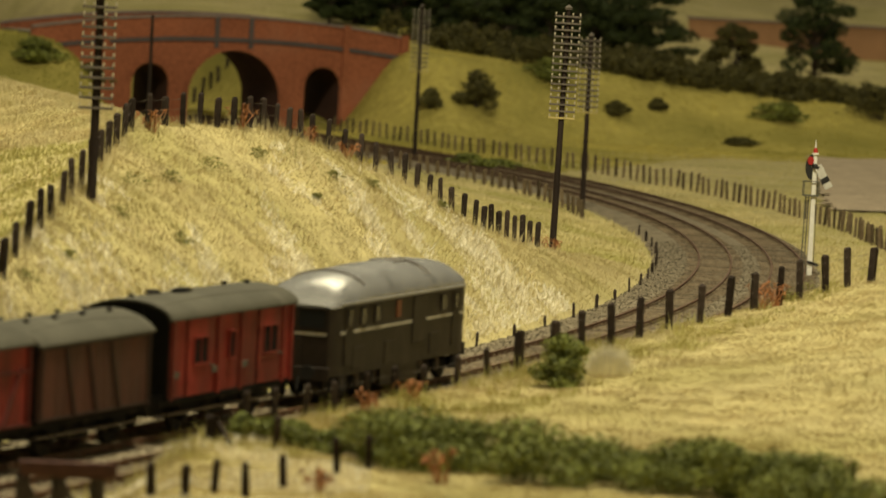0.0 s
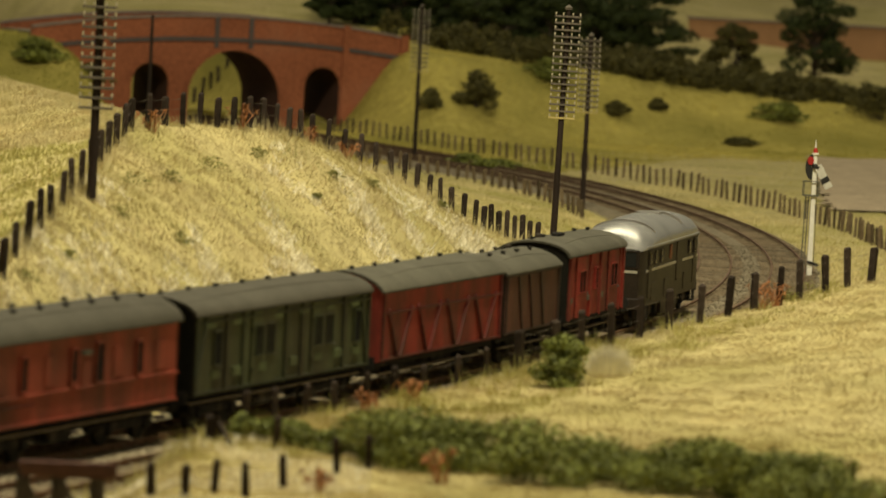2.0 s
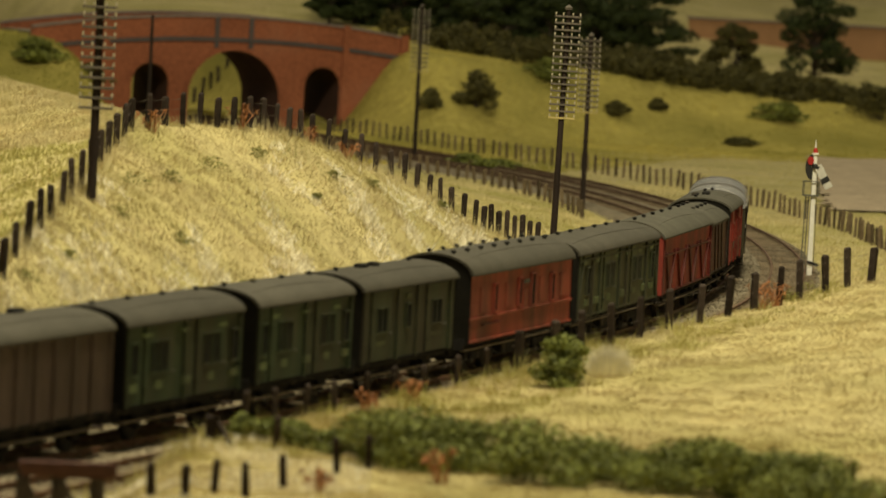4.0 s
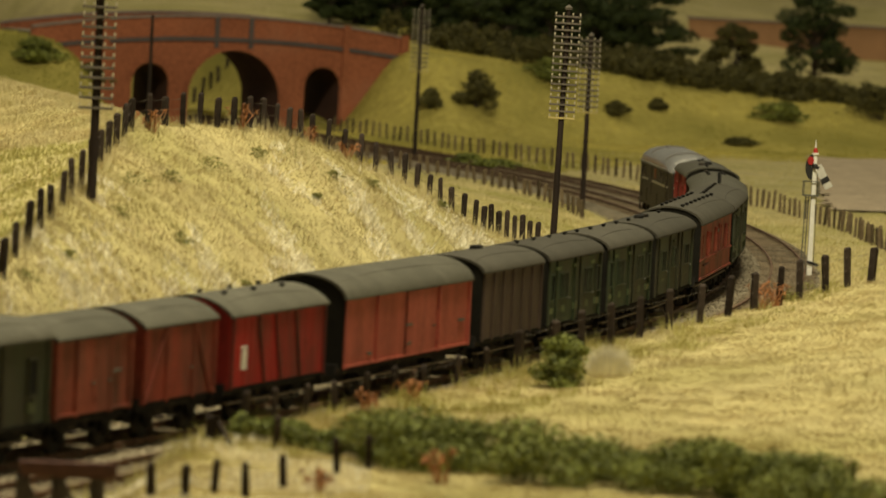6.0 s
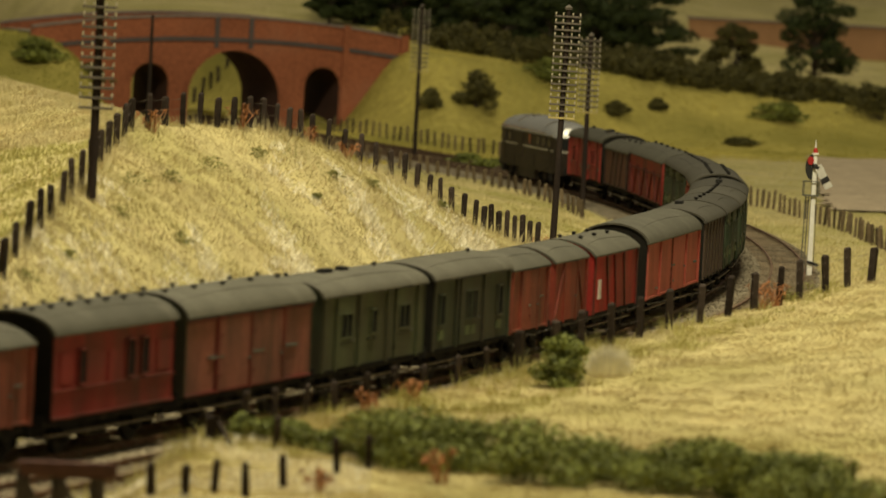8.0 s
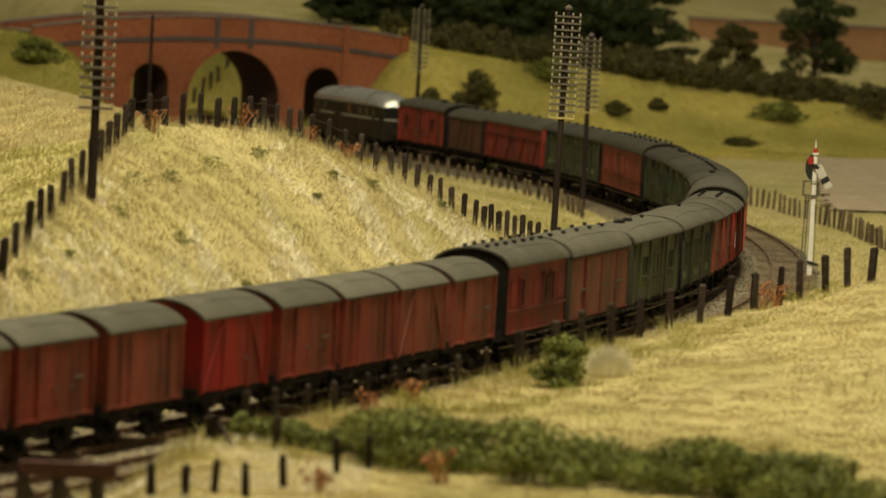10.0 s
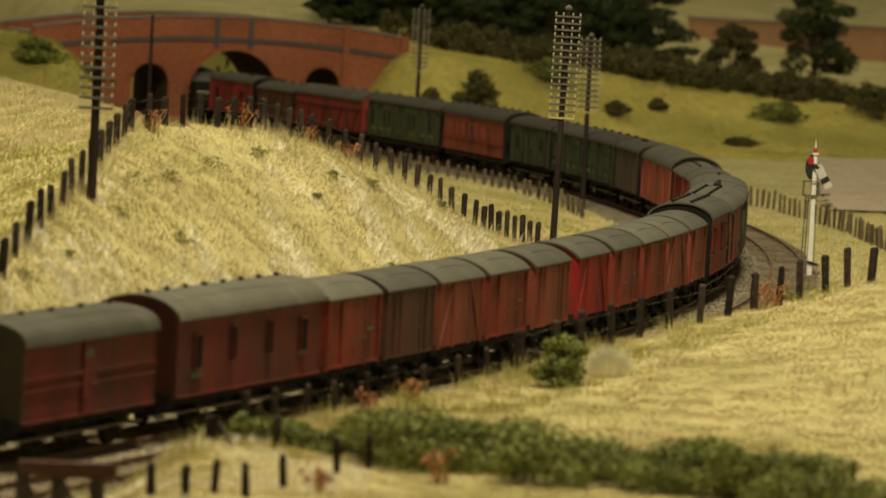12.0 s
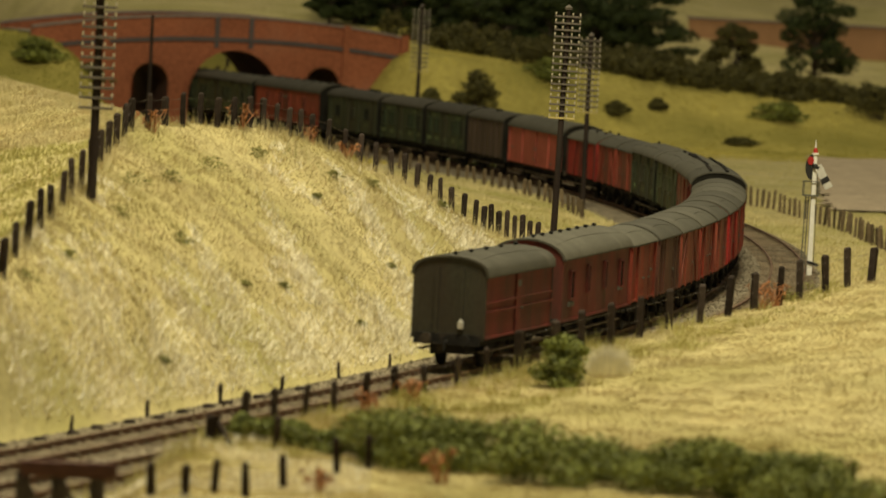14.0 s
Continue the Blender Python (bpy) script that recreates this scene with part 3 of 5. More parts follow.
def row(n, a=-0.44, b=0.44):
    return [a + (b - a) * k / (n - 1) for k in range(n)]


def zigzag(n, a=-0.47, b=0.47):
    out, st = [], (b - a) / n
    for k in range(n):
        u = a + k * st
        out += [(u + 0.46 * st, u + 0.12 * st), (u + 0.56 * st, u + 0.9 * st)]
    return out


def pvan(label, L, body, ends=None, curl=1.1, eave=43.8, peak=50.2, w=34.0, **kw):
    """A passenger-rated van: doors with pairs of windows."""
    return vehicle("luggage_van", label, L, body, w=w, floor=13.5, eave=eave, peak=peak, ends=ends or END_BLACK, curl=curl, **kw)


def train():
    """All vehicles from the engine back: (object, front, rear) as runs behind the engine's nose."""
    T = []
    T.append((engine(186.0), 0, 186))
    T.append((pvan("faded red four-wheel luggage van with grey roof", 127, RED, doors=((-0.36, -0.17), (0.20, 0.38)), windows=((-0.265, 13, 12.5, 22), (-0.02, 4.5, 13, 22.5), (0.29, 13, 12.5, 22.5)),
                   posts=(-0.47, -0.12, 0.06, 0.4, 0.47), boxes=((-0.1, 12, 0.0), (-0.22, 6, 0.3)), vents=[(0.3, 0.2), (-0.42, 0.2), (0.42, 0)],
                   bars=((-0.14, 6, 8, 2.4, STRAKE), (0.09, 6, 8, 2.4, STRAKE), (-0.44, 5, 8, 2.4, STRAKE))), 230, 360))
    T.append((vehicle("van", "dark brown braced van with grey roof", 101, BROWN, curl=1.5, w=33, eave=41, peak=48, ends=END_BLACK, trim=STRAP_BROWN, planks=12, posts=(-0.47, 0.47), diagonals=((-0.17, -0.27), (0.02, -0.08), (0.22, 0.12)),
                      rails=(1, 26), vents=[(u, v) for u in (-0.36, -0.12, 0.12, 0.36) for v in (-0.3, 0.3)]), 372, 473))
    T.append((vehicle("fish_van", "long faded red van with diagonal bracing", 181, RED, curl=1.5, w=34, eave=42.5, peak=50, ends=RED, trim=STRAP_RED, rails=(0.8, 19.5), diagonals=zigzag(4), posts=(-0.485, 0.485),
                      vents=[(u, 0.0) for u in row(6)], category="fish van"), 480, 661))
    T.append((pvan("weathered green bogie luggage van with strapping", 197, GREEN, bogies=True, trim=DKGREEN, posts=(-0.49, -0.33, -0.24, 0.0, 0.09, 0.34, 0.49), windows=((-0.38, 6, 11, 23), (-0.155, 7, 12, 23), (-0.09, 7, 12, 23), (0.185, 7, 12, 23), (0.25, 7, 12, 23), (0.42, 6, 11, 23)),
                   doors=((-0.19, -0.055), (0.15, 0.285)), rails=(0.8, 27), diagonals=((0.49, 0.44), (-0.49, -0.44)), vents=[(u, 0.12) for u in row(7)], roof=DARKROOF,
                   bars=[(u, 8, 5.5, 3.2, LOUVRE) for u in (-0.38, -0.27, -0.13, 0.05, 0.19, 0.31, 0.42)] + [(u, 9, 25, 1.6, LOUVRE) for u in (-0.42, -0.28, -0.05, 0.1, 0.25, 0.4)]), 677, 874))
    T.append((pvan("faded crimson panelled brake van with dark roof", 182, CRIMSON, bogies=True, eave=43.5, peak=52, rails=(0.8, 10.5), windows=[(-0.27, 4.5, 12.5, 24), (-0.035, 4.5, 13, 24.5), (0.09, 5.5, 12, 25.5), (0.29, 4.5, 12.5, 24)], bars=((0.03, 8, 22, 1.6, STRAKE), (0.03, 7, 9, 11, CRIMSON), (-0.3, 30, 7, 0.7, STRAP_RED), (-0.38, 9, 13, 10.5, CRIMSON), (-0.14, 9, 13, 10.5, CRIMSON), (0.19, 9, 13, 10.5, CRIMSON), (0.41, 12, 13, 10.5, CRIMSON)),
                   vents=[(u, v) for u in row(8) for v in (-0.32, 0.32)], roof=DARKROOF, category="brake van"), 884, 1066))
    T.append((pvan("dark green luggage van with roof lamp housings", 132, DKGREEN, doors=((-0.4, -0.2), (0.18, 0.38)), windows=((-0.3, 13, 12.5, 22), (-0.02, 5, 13, 22), (0.28, 13, 12.5, 22)), posts=(-0.48, -0.13, 0.08, 0.44), bars=((-0.3, 14, 7, 1.6, GREEN), (0.28, 14, 7, 1.6, GREEN), (-0.02, 7, 25, 1.4, GREEN)),
                   boxes=((-0.12, 8, 0), (0.0, 6, 0)), vents=[(-0.38, 0.0), (0.38, 0.0)], roof=DARKROOF), 1088, 1220))
    T.append((pvan("mid green luggage van with two double doors", 112, GRASSGREEN, doors=((-0.36, -0.1), (0.1, 0.36)), windows=((-0.43, 5.5, 12, 23), (-0.265, 6.5, 12, 23), (-0.185, 6.5, 12, 23), (0.185, 6.5, 12, 23), (0.265, 6.5, 12, 23), (0.43, 5.5, 12, 23)), posts=(-0.48, 0.0, 0.48), bars=[(u, 7, 5.5, 3, LOUVRE) for u in (-0.43, -0.22, 0.02, 0.22, 0.43)] + [(u, 8, 25, 1.5, LOUVRE) for u in (-0.32, 0.0, 0.32)],
                   vents=[(u, 0) for u in row(4)], roof=DARKROOF), 1232, 1344))
    T.append((pvan("mid green luggage van with dull grey roof", 110, GRASSGREEN, doors=((-0.34, -0.1), (0.1, 0.34)), windows=((-0.43, 5.5, 12, 23), (-0.265, 6.5, 12, 23), (-0.185, 6.5, 12, 23), (0.185, 6.5, 12, 23), (0.265, 6.5, 12, 23), (0.43, 5.5, 12, 23)), posts=(-0.48, 0.0, 0.48), bars=[(u, 7, 5.5, 3, LOUVRE) for u in (-0.43, -0.22, 0.02, 0.22, 0.43)] + [(u, 8, 25, 1.5, LOUVRE) for u in (-0.32, 0.0, 0.32)],
                   vents=[(u, 0) for u in row(4)], roof=DARKROOF), 1358, 1468))
    T.append((pvan("umber van of vertical planks with soot-black ends", 104, DKBROWN, planks=15, posts=row(7, -0.48, 0.48), boxes=((0.1, 9, 0.2),), roof=DARKROOF), 1479, 1583))
    T.append((vehicle("van", "long salmon-red smooth-sided van with grey roof", 177, SALMON, w=34, eave=42, peak=51, ends=END_BLACK, posts=(-0.49, -0.25, 0.24, 0.49), doors=((-0.02, 0.2),), rails=(0.8,),
                      bars=((0.0, 8, 13, 1, STRAKE), (0.0, 6, 5, 1.5, STRAKE), (0.43, 7, 11, 1, STRAKE), (-0.3, 4, 4, 1, STRAKE))), 1602, 1779))
    T.append((vehicle("van", "bright red braced van with grey roof", 106, BRIGHTRED, curl=1.5, w=33, eave=41.5, peak=48.5, planks=14, trim=STRAP_RED, posts=(-0.48, 0.48), diagonals=((-0.14, -0.22), (0.03, -0.05), (0.24, 0.16)),
                      bars=((-0.36, 5, 7, 9, WHITE),), vents=[(u, v) for u in (-0.3, 0.0, 0.3) for v in (-0.3, 0.3)]), 1800, 1906))
    T.append((small_van(BAUXITE, 1), 1917, 1985))
    T.append((small_van(BAUXITE2, 0), 1995, 2063))
    T.append((pvan("dark green luggage van with small windows", 123, DKGREEN, doors=((-0.15, 0.1),), windows=((-0.385, 6, 11, 23), (-0.06, 7, 11.5, 23), (0.02, 7, 11.5, 23), (0.36, 6, 11, 23)), posts=(-0.48, -0.2, 0.15, 0.48), vents=[(0.4, 0)],
                   bars=[(u, 6, 4.5, 4, LOUVRE) for u in (-0.385, -0.06, 0.02, 0.36)]), 2070, 2193))
    T.append((pvan("drab green luggage van with roof boxes", 138, GREEN, ends=GRASSGREEN, doors=((-0.35, -0.2), (0.2, 0.36)), windows=((-0.275, 13, 13, 22), (-0.015, 5.5, 13, 22), (0.28, 13, 13, 22)), posts=(-0.48, -0.36, -0.15, 0.12, 0.42), bars=((-0.275, 15, 10, 1, DKGREEN), (-0.02, 10, 10, 1, DKGREEN), (0.28, 15, 10, 1, DKGREEN)),
                   boxes=((-0.12, 11, 0.0), (0.04, 6, 0.0)), vents=[(0.35, 0), (-0.4, 0.2)]), 2203, 2341))
    T.append((pvan("dusty maroon van with framed panels", 132, GREYRED, ends=DKGREEN, eave=43.5, peak=52, posts=(-0.26, 0.0, 0.26), doors=((-0.25, -0.01), (0.01, 0.25)), rails=(0.8, 28), trim=DKMAROON, vents=[(u, v) for u in row(5) for v in (-0.25, 0.25)],
                   bars=((-0.27, 14, 13, 1.1, STRAKE), (0.05, 14, 13, 1.1, STRAKE), (0.33, 12, 13, 1.1, STRAKE))), 2352, 2484))
    T.append((vehicle("passenger_brake_coach", "deep maroon panelled coach with grey roof", 110, MAROON, w=34, eave=44.3, peak=52, ends=END_BLACK, rails=(1, 10.5), trim=DKMAROON,
                      windows=((-0.27, 5, 12.5, 24), (0.12, 5, 12.5, 25), (0.235, 5, 12.5, 25)), bars=((-0.39, 10, 13, 10.5, MAROON), (-0.02, 8, 10, 12, MAROON), (0.4, 11, 13, 10.5, MAROON)), vents=[(u, v) for u in row(7) for v in (-0.3, 0.3)], category="coach"), 2492, 2602))
    fronts = (2617, 2695, 2769, 2845, 2924, 3010, 3090, 3166, 3241, 3317)
    for k, f in enumerate(fronts):
        T.append((small_van((BAUXITE2, BAUXITE2, BAUXITE, BAUXITE, BRIGHTRED, BAUXITE2, BAUXITE, BAUXITE2, BROWN if k == 8 else BAUXITE, BAUXITE)[k], k), f, f + 68))
    T.append((pvan("dull maroon luggage van with tall windows", 151, DKMAROON, ends=DKMAROON, eave=43, peak=51.6, rails=(0.8,), windows=((-0.37, 6, 11, 23), (-0.13, 3.5, 12, 24), (0.12, 3.5, 12, 24), (0.36, 6, 11, 23)),
                   bars=((-0.13, 2.2, 12.5, 10, WHITE), (0.12, 2.2, 12.5, 10, WHITE), (-0.37, 11, 7, 2, STRAKE), (0.36, 9, 9, 2, STRAKE)), vents=[(u, 0.0) for u in row(8)]), 3396, 3547))
    last = pvan("brown-maroon gangwayed parcels van ending the train", 118, DKMAROON, ends=GRIMY_END, curl=0.72, eave=41.5, peak=49.6, w=33.2, rails=(0.8, 12, 16), doors=((-0.06, 0.03),), bars=((-0.02, 6, 21, 3, STRAKE),), vents=[(u, 0.0) for u in row(5)])
    part("tail_lamp", Shape().box(-61.2, -59.4, -7.2, -4.8, 18, 21.4, 0.3).rod((-60.3, -6, 21.4), (-60.3, -6, 22.4), 0.7, 0.5, 8), mat("dull_white_lamp", (0.42, 0.39, 0.32), 0.6), last, "small white tail lamp")
    T.append((last, 3564, 3682))
    return T


def small_van(body, style):
    """A ten-foot-wheelbase goods van, built afresh in one of two framings."""
    if style % 3 == 1:
        kw = dict(planks=14, doors=((-0.16, 0.16),), diagonals=((-0.45, -0.2), (0.45, 0.2)), posts=(-0.48, -0.18, 0.18, 0.48))
    elif style % 3 == 2:
        kw = dict(planks=16, doors=((-0.2, 0.2),), posts=(-0.48, -0.32, -0.2, 0.2, 0.32, 0.48), rails=(1, 26))
    else:
        kw = dict(doors=((-0.21, 0.0), (0.0, 0.21)), posts=(-0.48, -0.22, 0.22, 0.48), rails=(1.2,), bars=((0.3, 8, 14, 0.8, STRAKE),))
    tone = {"bauxite_paint": "dark red-brown", "faded_bauxite_paint": "faded red-brown", "bright_red_paint": "bright red", "brown_paint": "dark brown"}[body.name]
    return vehicle("goods_van", f"weathered {tone} goods van with pale grey roof", 68, body, w=31.5, floor=13.5, eave=42, peak=48.5, wb=40, curl=1.6, **kw)


def engine(L):
    """The black diesel engine with a silver roof and rounded ends."""
    root = tagged(new("diesel_locomotive"), "black diesel locomotive with silver roof and pale waist stripe", "locomotive")
    paintwork = mat("black_engine_paint", (0.030, 0.022, 0.0155), 0.45, var=0.3, scale=120, fine=1200, bump=0.1, dirt=(0.06, 0.045, 0.03, 0.5, 0.85), spec=0.08)
    silver = mat("silver_roof_paint", (0.50, 0.475, 0.42), 0.23, metal=0.72, var=0.2, scale=70, fine=900, bump=0.05, dirt=(0.13, 0.12, 0.10, 0.56, 0.8))
    w = 35.0

    def section(x, w, z0, z1, zp):
        pts = [(x, -w / 2, z0), (x, w / 2, z0)]
        for i in range(15):
            a = math.pi * i / 14
            pts.append((x, w / 2 * math.cos(a), z1 + (zp - z1) * max(0.0, math.sin(a)) ** 0.8))
        return pts

    ends = [(-0.5, 30.5, 38.5, 39.6), (-0.485, 32.5, 38.6, 41.4), (-0.45, 34.5, 39, 44.6), (-0.40, 35, 39.4, 47.4), (-0.33, 35, 39.8, 49.8), (-0.24, 35, 40, 51.2), (0, 35, 40, 52), (0.30, 35, 40, 51.8), (0.42, 35, 39.7, 50.4), (0.47, 34.2, 39, 47.4), (0.492, 32, 38.5, 43), (0.5, 30, 38.5, 40)]
    low = Shape().loft([[(u * L, s * ww / 2, z) for s, z in ((-1, 11), (1, 11), (1, z1), (-1, z1))] for u, ww, z1, zp in ends])
    part("body", low, paintwork, root, "grimy black body side", True)
    rings = []
    for u, ww, z1, zp in ends:
        r = section(u * L, ww + 0.6, z1 - 0.3, z1, zp)
        rings.append(r)
    part("roof", Shape().loft(rings), silver, root, "dulled silver domed roof", True)
    stained = mat("sooty_panel", (0.13, 0.115, 0.095), 0.6, var=0.4, scale=80)
    for u in (-0.27, 0.19, 0.215):
        rib = Shape()
        for i in range(2, 12):
            a, b = math.pi * i / 14, math.pi * (i + 1) / 14
            zp = 51.95 if u > 0 else 51.1
            f = lambda q: (u * L, 17.6 * math.cos(q), 40 + (zp - 39.85) * math.sin(q) ** 0.8)
            rib.beam(f(a), f(b), 1.3, 0.5)
        part("roof_rib", rib, stained, root)
    part("exhaust_panel", Shape().box(0.12 * L, 0.19 * L, -6, 6, 50.6, 52.2, 0.3), stained, root, "soot-stained exhaust panel")
    stripe = mat("pale_stripe", (0.42, 0.38, 0.29), 0.5, var=0.15)
    for s in (-1, 1):
        yy = lambda d: sorted((s * 17.5, s * (17.5 + d)))
        part("waist_stripe", Shape().box(-0.455 * L, 0.06 * L, *yy(0.25), 27.6, 28.9), stripe, root, "pale painted waist stripe")
        part("waist_stripe", Shape().box(0.17 * L, 0.455 * L, *yy(0.25), 27.6, 28.9), stripe, root, "pale painted waist stripe")
        part("door", Shape().box(0.065 * L, 0.165 * L, *yy(0.5), 19, 38.5, 0.2), paintwork, root, "black bodyside door")
        part("door", Shape().box(-0.425 * L, -0.37 * L, *yy(0.4), 15, 38.5, 0.2), paintwork, root, "black cab door")
        part("door", Shape().box(0.37 * L, 0.425 * L, *yy(0.4), 15, 38.5, 0.2), paintwork, root, "black cab door")
        pale = mat("dusty_glass", (0.11, 0.095, 0.065), 0.25, var=0.2)
        for u, ww in ((-0.30, 6.5), (-0.20, 6.5), (0.30, 7), (-0.395, 5), (0.397, 5)):
            wi = part("window", Shape().box(u * L - ww / 2, u * L + ww / 2, *yy(0.55), 31, 37), pale, root, "dusty bodyside window")
            x0, x1 = u * L - ww / 2, u * L + ww / 2
            fr = Shape()
            for bx in ((x0 - 0.5, x0, 30.5, 37.5), (x1, x1 + 0.5, 30.5, 37.5), (x0, x1, 30.5, 31), (x0, x1, 37, 37.5)):
                fr.box(bx[0], bx[1], *yy(0.8), bx[2], bx[3])
            part("window_frame", fr, paintwork, wi)
        plate = mat("rust_red_plate", (0.19, 0.065, 0.022), 0.6)
        part("cornice", Shape().box(-0.45 * L, 0.46 * L, *sorted((s * 17.3, s * 18.2)), 38.9, 40.3, 0.3), mat("grey_cornice", (0.22, 0.205, 0.17), 0.5, var=0.3), root, "grey roof cornice")
        part("side_panel", Shape().box(-0.06 * L, -0.03 * L, *yy(0.5), 31, 38), plate, root, "small rust-red panel")
        for u in (-0.33, -0.1, 0.24):
            part("access_panel", Shape().box(u * L - 7, u * L + 7, *yy(0.4), 13, 22, 0.2), paintwork, root)
        part("valance", Shape().box(-0.14 * L, 0.14 * L, *sorted((s * 14.5, s * 16.4)), 3.8, 11), paintwork, root)
    for e in (-1, 1):
        x = e * L / 2
        xs = lambda a, b: sorted((x + e * a, x + e * b))
        for y in (-8.2, 8.2):
            wi = part("cab_window", Shape().box(*xs(-1.0, 0.25), y - 5.6, y + 5.6, 30.3, 37.6, 0.2), GLASS, root, "cab windscreen")
            part("window_frame", Shape().box(*xs(-0.5, 0.4), y - 6.2, y + 6.2, 29.6, 30.3).box(*xs(-0.5, 0.4), y - 6.2, y + 6.2, 37.6, 38.2).box(*xs(-0.5, 0.4), y - 6.3, y - 5.6, 29.6, 38.2).box(*xs(-0.5, 0.4), y + 5.6, y + 6.3, 29.6, 38.2), paintwork, wi)
        part("end_stripe", Shape().box(*xs(0.0, 0.2), -14.4, 14.4, 27.4, 28.7), stripe, root, "pale stripe across the cab front")
        part("gangway_door", Shape().box(*xs(0.0, 0.6), -4, 4, 13, 26), paintwork, root)
        part("buffer_beam", Shape().box(*xs(0, 1.5), -16.5, 16.5, 9.5, 15, 0.3), paintwork, root)
        for y in (-8.7, 8.7):
            part("buffer", Shape().rod((x + e * 1.4, y, 13), (x + e * 5, y, 13), 1.5, 1.0, 10).rod((x + e * 5, y, 13), (x + e * 5.8, y, 13), 3.1, 3.0, 14), BLACK, root)
            part("brake_hose", Shape().rod((x + e * 1.5, y * 0.45, 11), (x + e * 3.2, y * 0.45, 5.5), 0.5, 0.5, 6), BLACK, root)
        part("coupling", Shape().rod((x + e * 1.5, 0, 12.5), (x + e * 6, 0, 10), 0.7, 0.6, 6), BLACK, root)
        b = part("bogie", Shape().box(e * L * 0.30 - 33, e * L * 0.30 + 33, -13.4, -11.6, 4.6, 9.4, 0.5).box(e * L * 0.30 - 33, e * L * 0.30 + 33, 11.6, 13.4, 4.6, 9.4, 0.5).box(e * L * 0.30 - 6, e * L * 0.30 + 6, -11.6, 11.6, 6, 11), BLACK, root)
        for dx in (-24, 0, 24):
            wheelset(b, e * L * 0.30 + dx, 7.2)
            for y in (-14, 14):
                part("axle_box", Shape().box(e * L * 0.30 + dx - 2.4, e * L * 0.30 + dx + 2.4, y - 1, y + 1, 4.6, 9.6, 0.5), BLACK, b)
                part("spring", Shape().rod((e * L * 0.30 + dx + 6, y * 0.95, 4.8), (e * L * 0.30 + dx + 6, y * 0.95, 10), 1.5, 1.5, 8), mat("dusty_spring", (0.12, 0.09, 0.06), 0.8), b)
        part("side_step", Shape().box(e * L * 0.42 - 4, e * L * 0.42 + 4, -17.6, -15.5, 5.0, 5.6).box(e * L * 0.42 - 4, e * L * 0.42 + 4, -17.4, -16.9, 5, 11), BLACK, root)
        part("side_step", Shape().box(e * L * 0.42 - 4, e * L * 0.42 + 4, 15.5, 17.6, 5.0, 5.6).box(e * L * 0.42 - 4, e * L * 0.42 + 4, 16.9, 17.4, 5, 11), BLACK, root)
    return root


TRAIN = train()

# ---------------------------------------------------------------- telegraph poles
CREO = mat("dark_pole_timber", (0.034, 0.025, 0.020), 0.95, spec=0.03, var=0.35, scale=200, stretch=(1, 1, 0.15))
ARM = mat("grey_crossarm", (0.115, 0.095, 0.072), 0.8, var=0.3)
ARM_PALE = mat("pale_crossarm", (0.42, 0.33, 0.12), 0.8, var=0.3)
INSUL = mat("white_insulators", (0.46, 0.40, 0.27), 0.5, var=0.2, bump=0)


def telegraph_pole(x, y, height, arms, gap, first, label, turn=0.0, lean=0.0, width=15.0, pale=True):
    root = tagged(new("telegraph_pole"), label, "telegraph pole", "telegraph poles along the line")
    root.matrix_world = pose(x * MM, y * MM, (ground_z(x, y) - 2) * MM, 0, lean, turn)
    part("pole", Shape().rod((0, 0, -6), (0, 0, height), 2.1, 1.35, 12), CREO, root, smooth=True)
    if arms:
        part("finial", Shape().box(-1.9, 1.9, -1.9, 1.9, height, height + 1.2).loft([[(-2.2, -2.2, height + 1.2), (2.2, -2.2, height + 1.2), (2.2, 2.2, height + 1.2), (-2.2, 2.2, height + 1.2)], [(-.2, -.2, height + 2.8), (.2, -.2, height + 2.8), (.2, .2, height + 2.8), (-.2, .2, height + 2.8)]]), ARM, root)
    for k in range(arms):
        z = height - first - k * gap
        a = part("crossarm", Shape().box(-width / 2, width / 2, -2.2, -1.0, z - 0.55, z + 0.55, 0.1), ARM_PALE if (pale and k == arms - 1) else ARM, root)
        for u in (-0.46, -0.18, 0.18, 0.46):
            part("insulator", Shape().rod((u * width, -1.6, z + 0.5), (u * width, -1.6, z + 1.3), 0.28, 0.28, 6).rod((u * width, -1.6, z + 1.1), (u * width, -1.6, z + 2.3), 0.5, 0.36, 8), INSUL, a)
    return root


telegraph_pole(-149, 2362, 114, 17, 4.25, 5, "tall telegraph pole with many arms on the cutting slope", width=14.5, pale=False)
telegraph_pole(62, 3190, 143, 16, 3.85, 4, "tall dark telegraph pole with sixteen arms in the grass", lean=0.9)
telegraph_pole(99, 4060, 129, 14, 4.0, 3, "dark telegraph pole with weathered arms beside the inner fence", width=15)
telegraph_pole(-29, 4880, 136, 14, 4.0, 4, "distant telegraph pole with arms before the bridge", width=15)
telegraph_pole(-266, 4950, 112, 0, 4.0, 4, "plain distant pole against the brick bridge")
telegraph_pole(-375, 5900, 150, 0, 4.0, 4, "plain distant pole beyond the brick bridge")

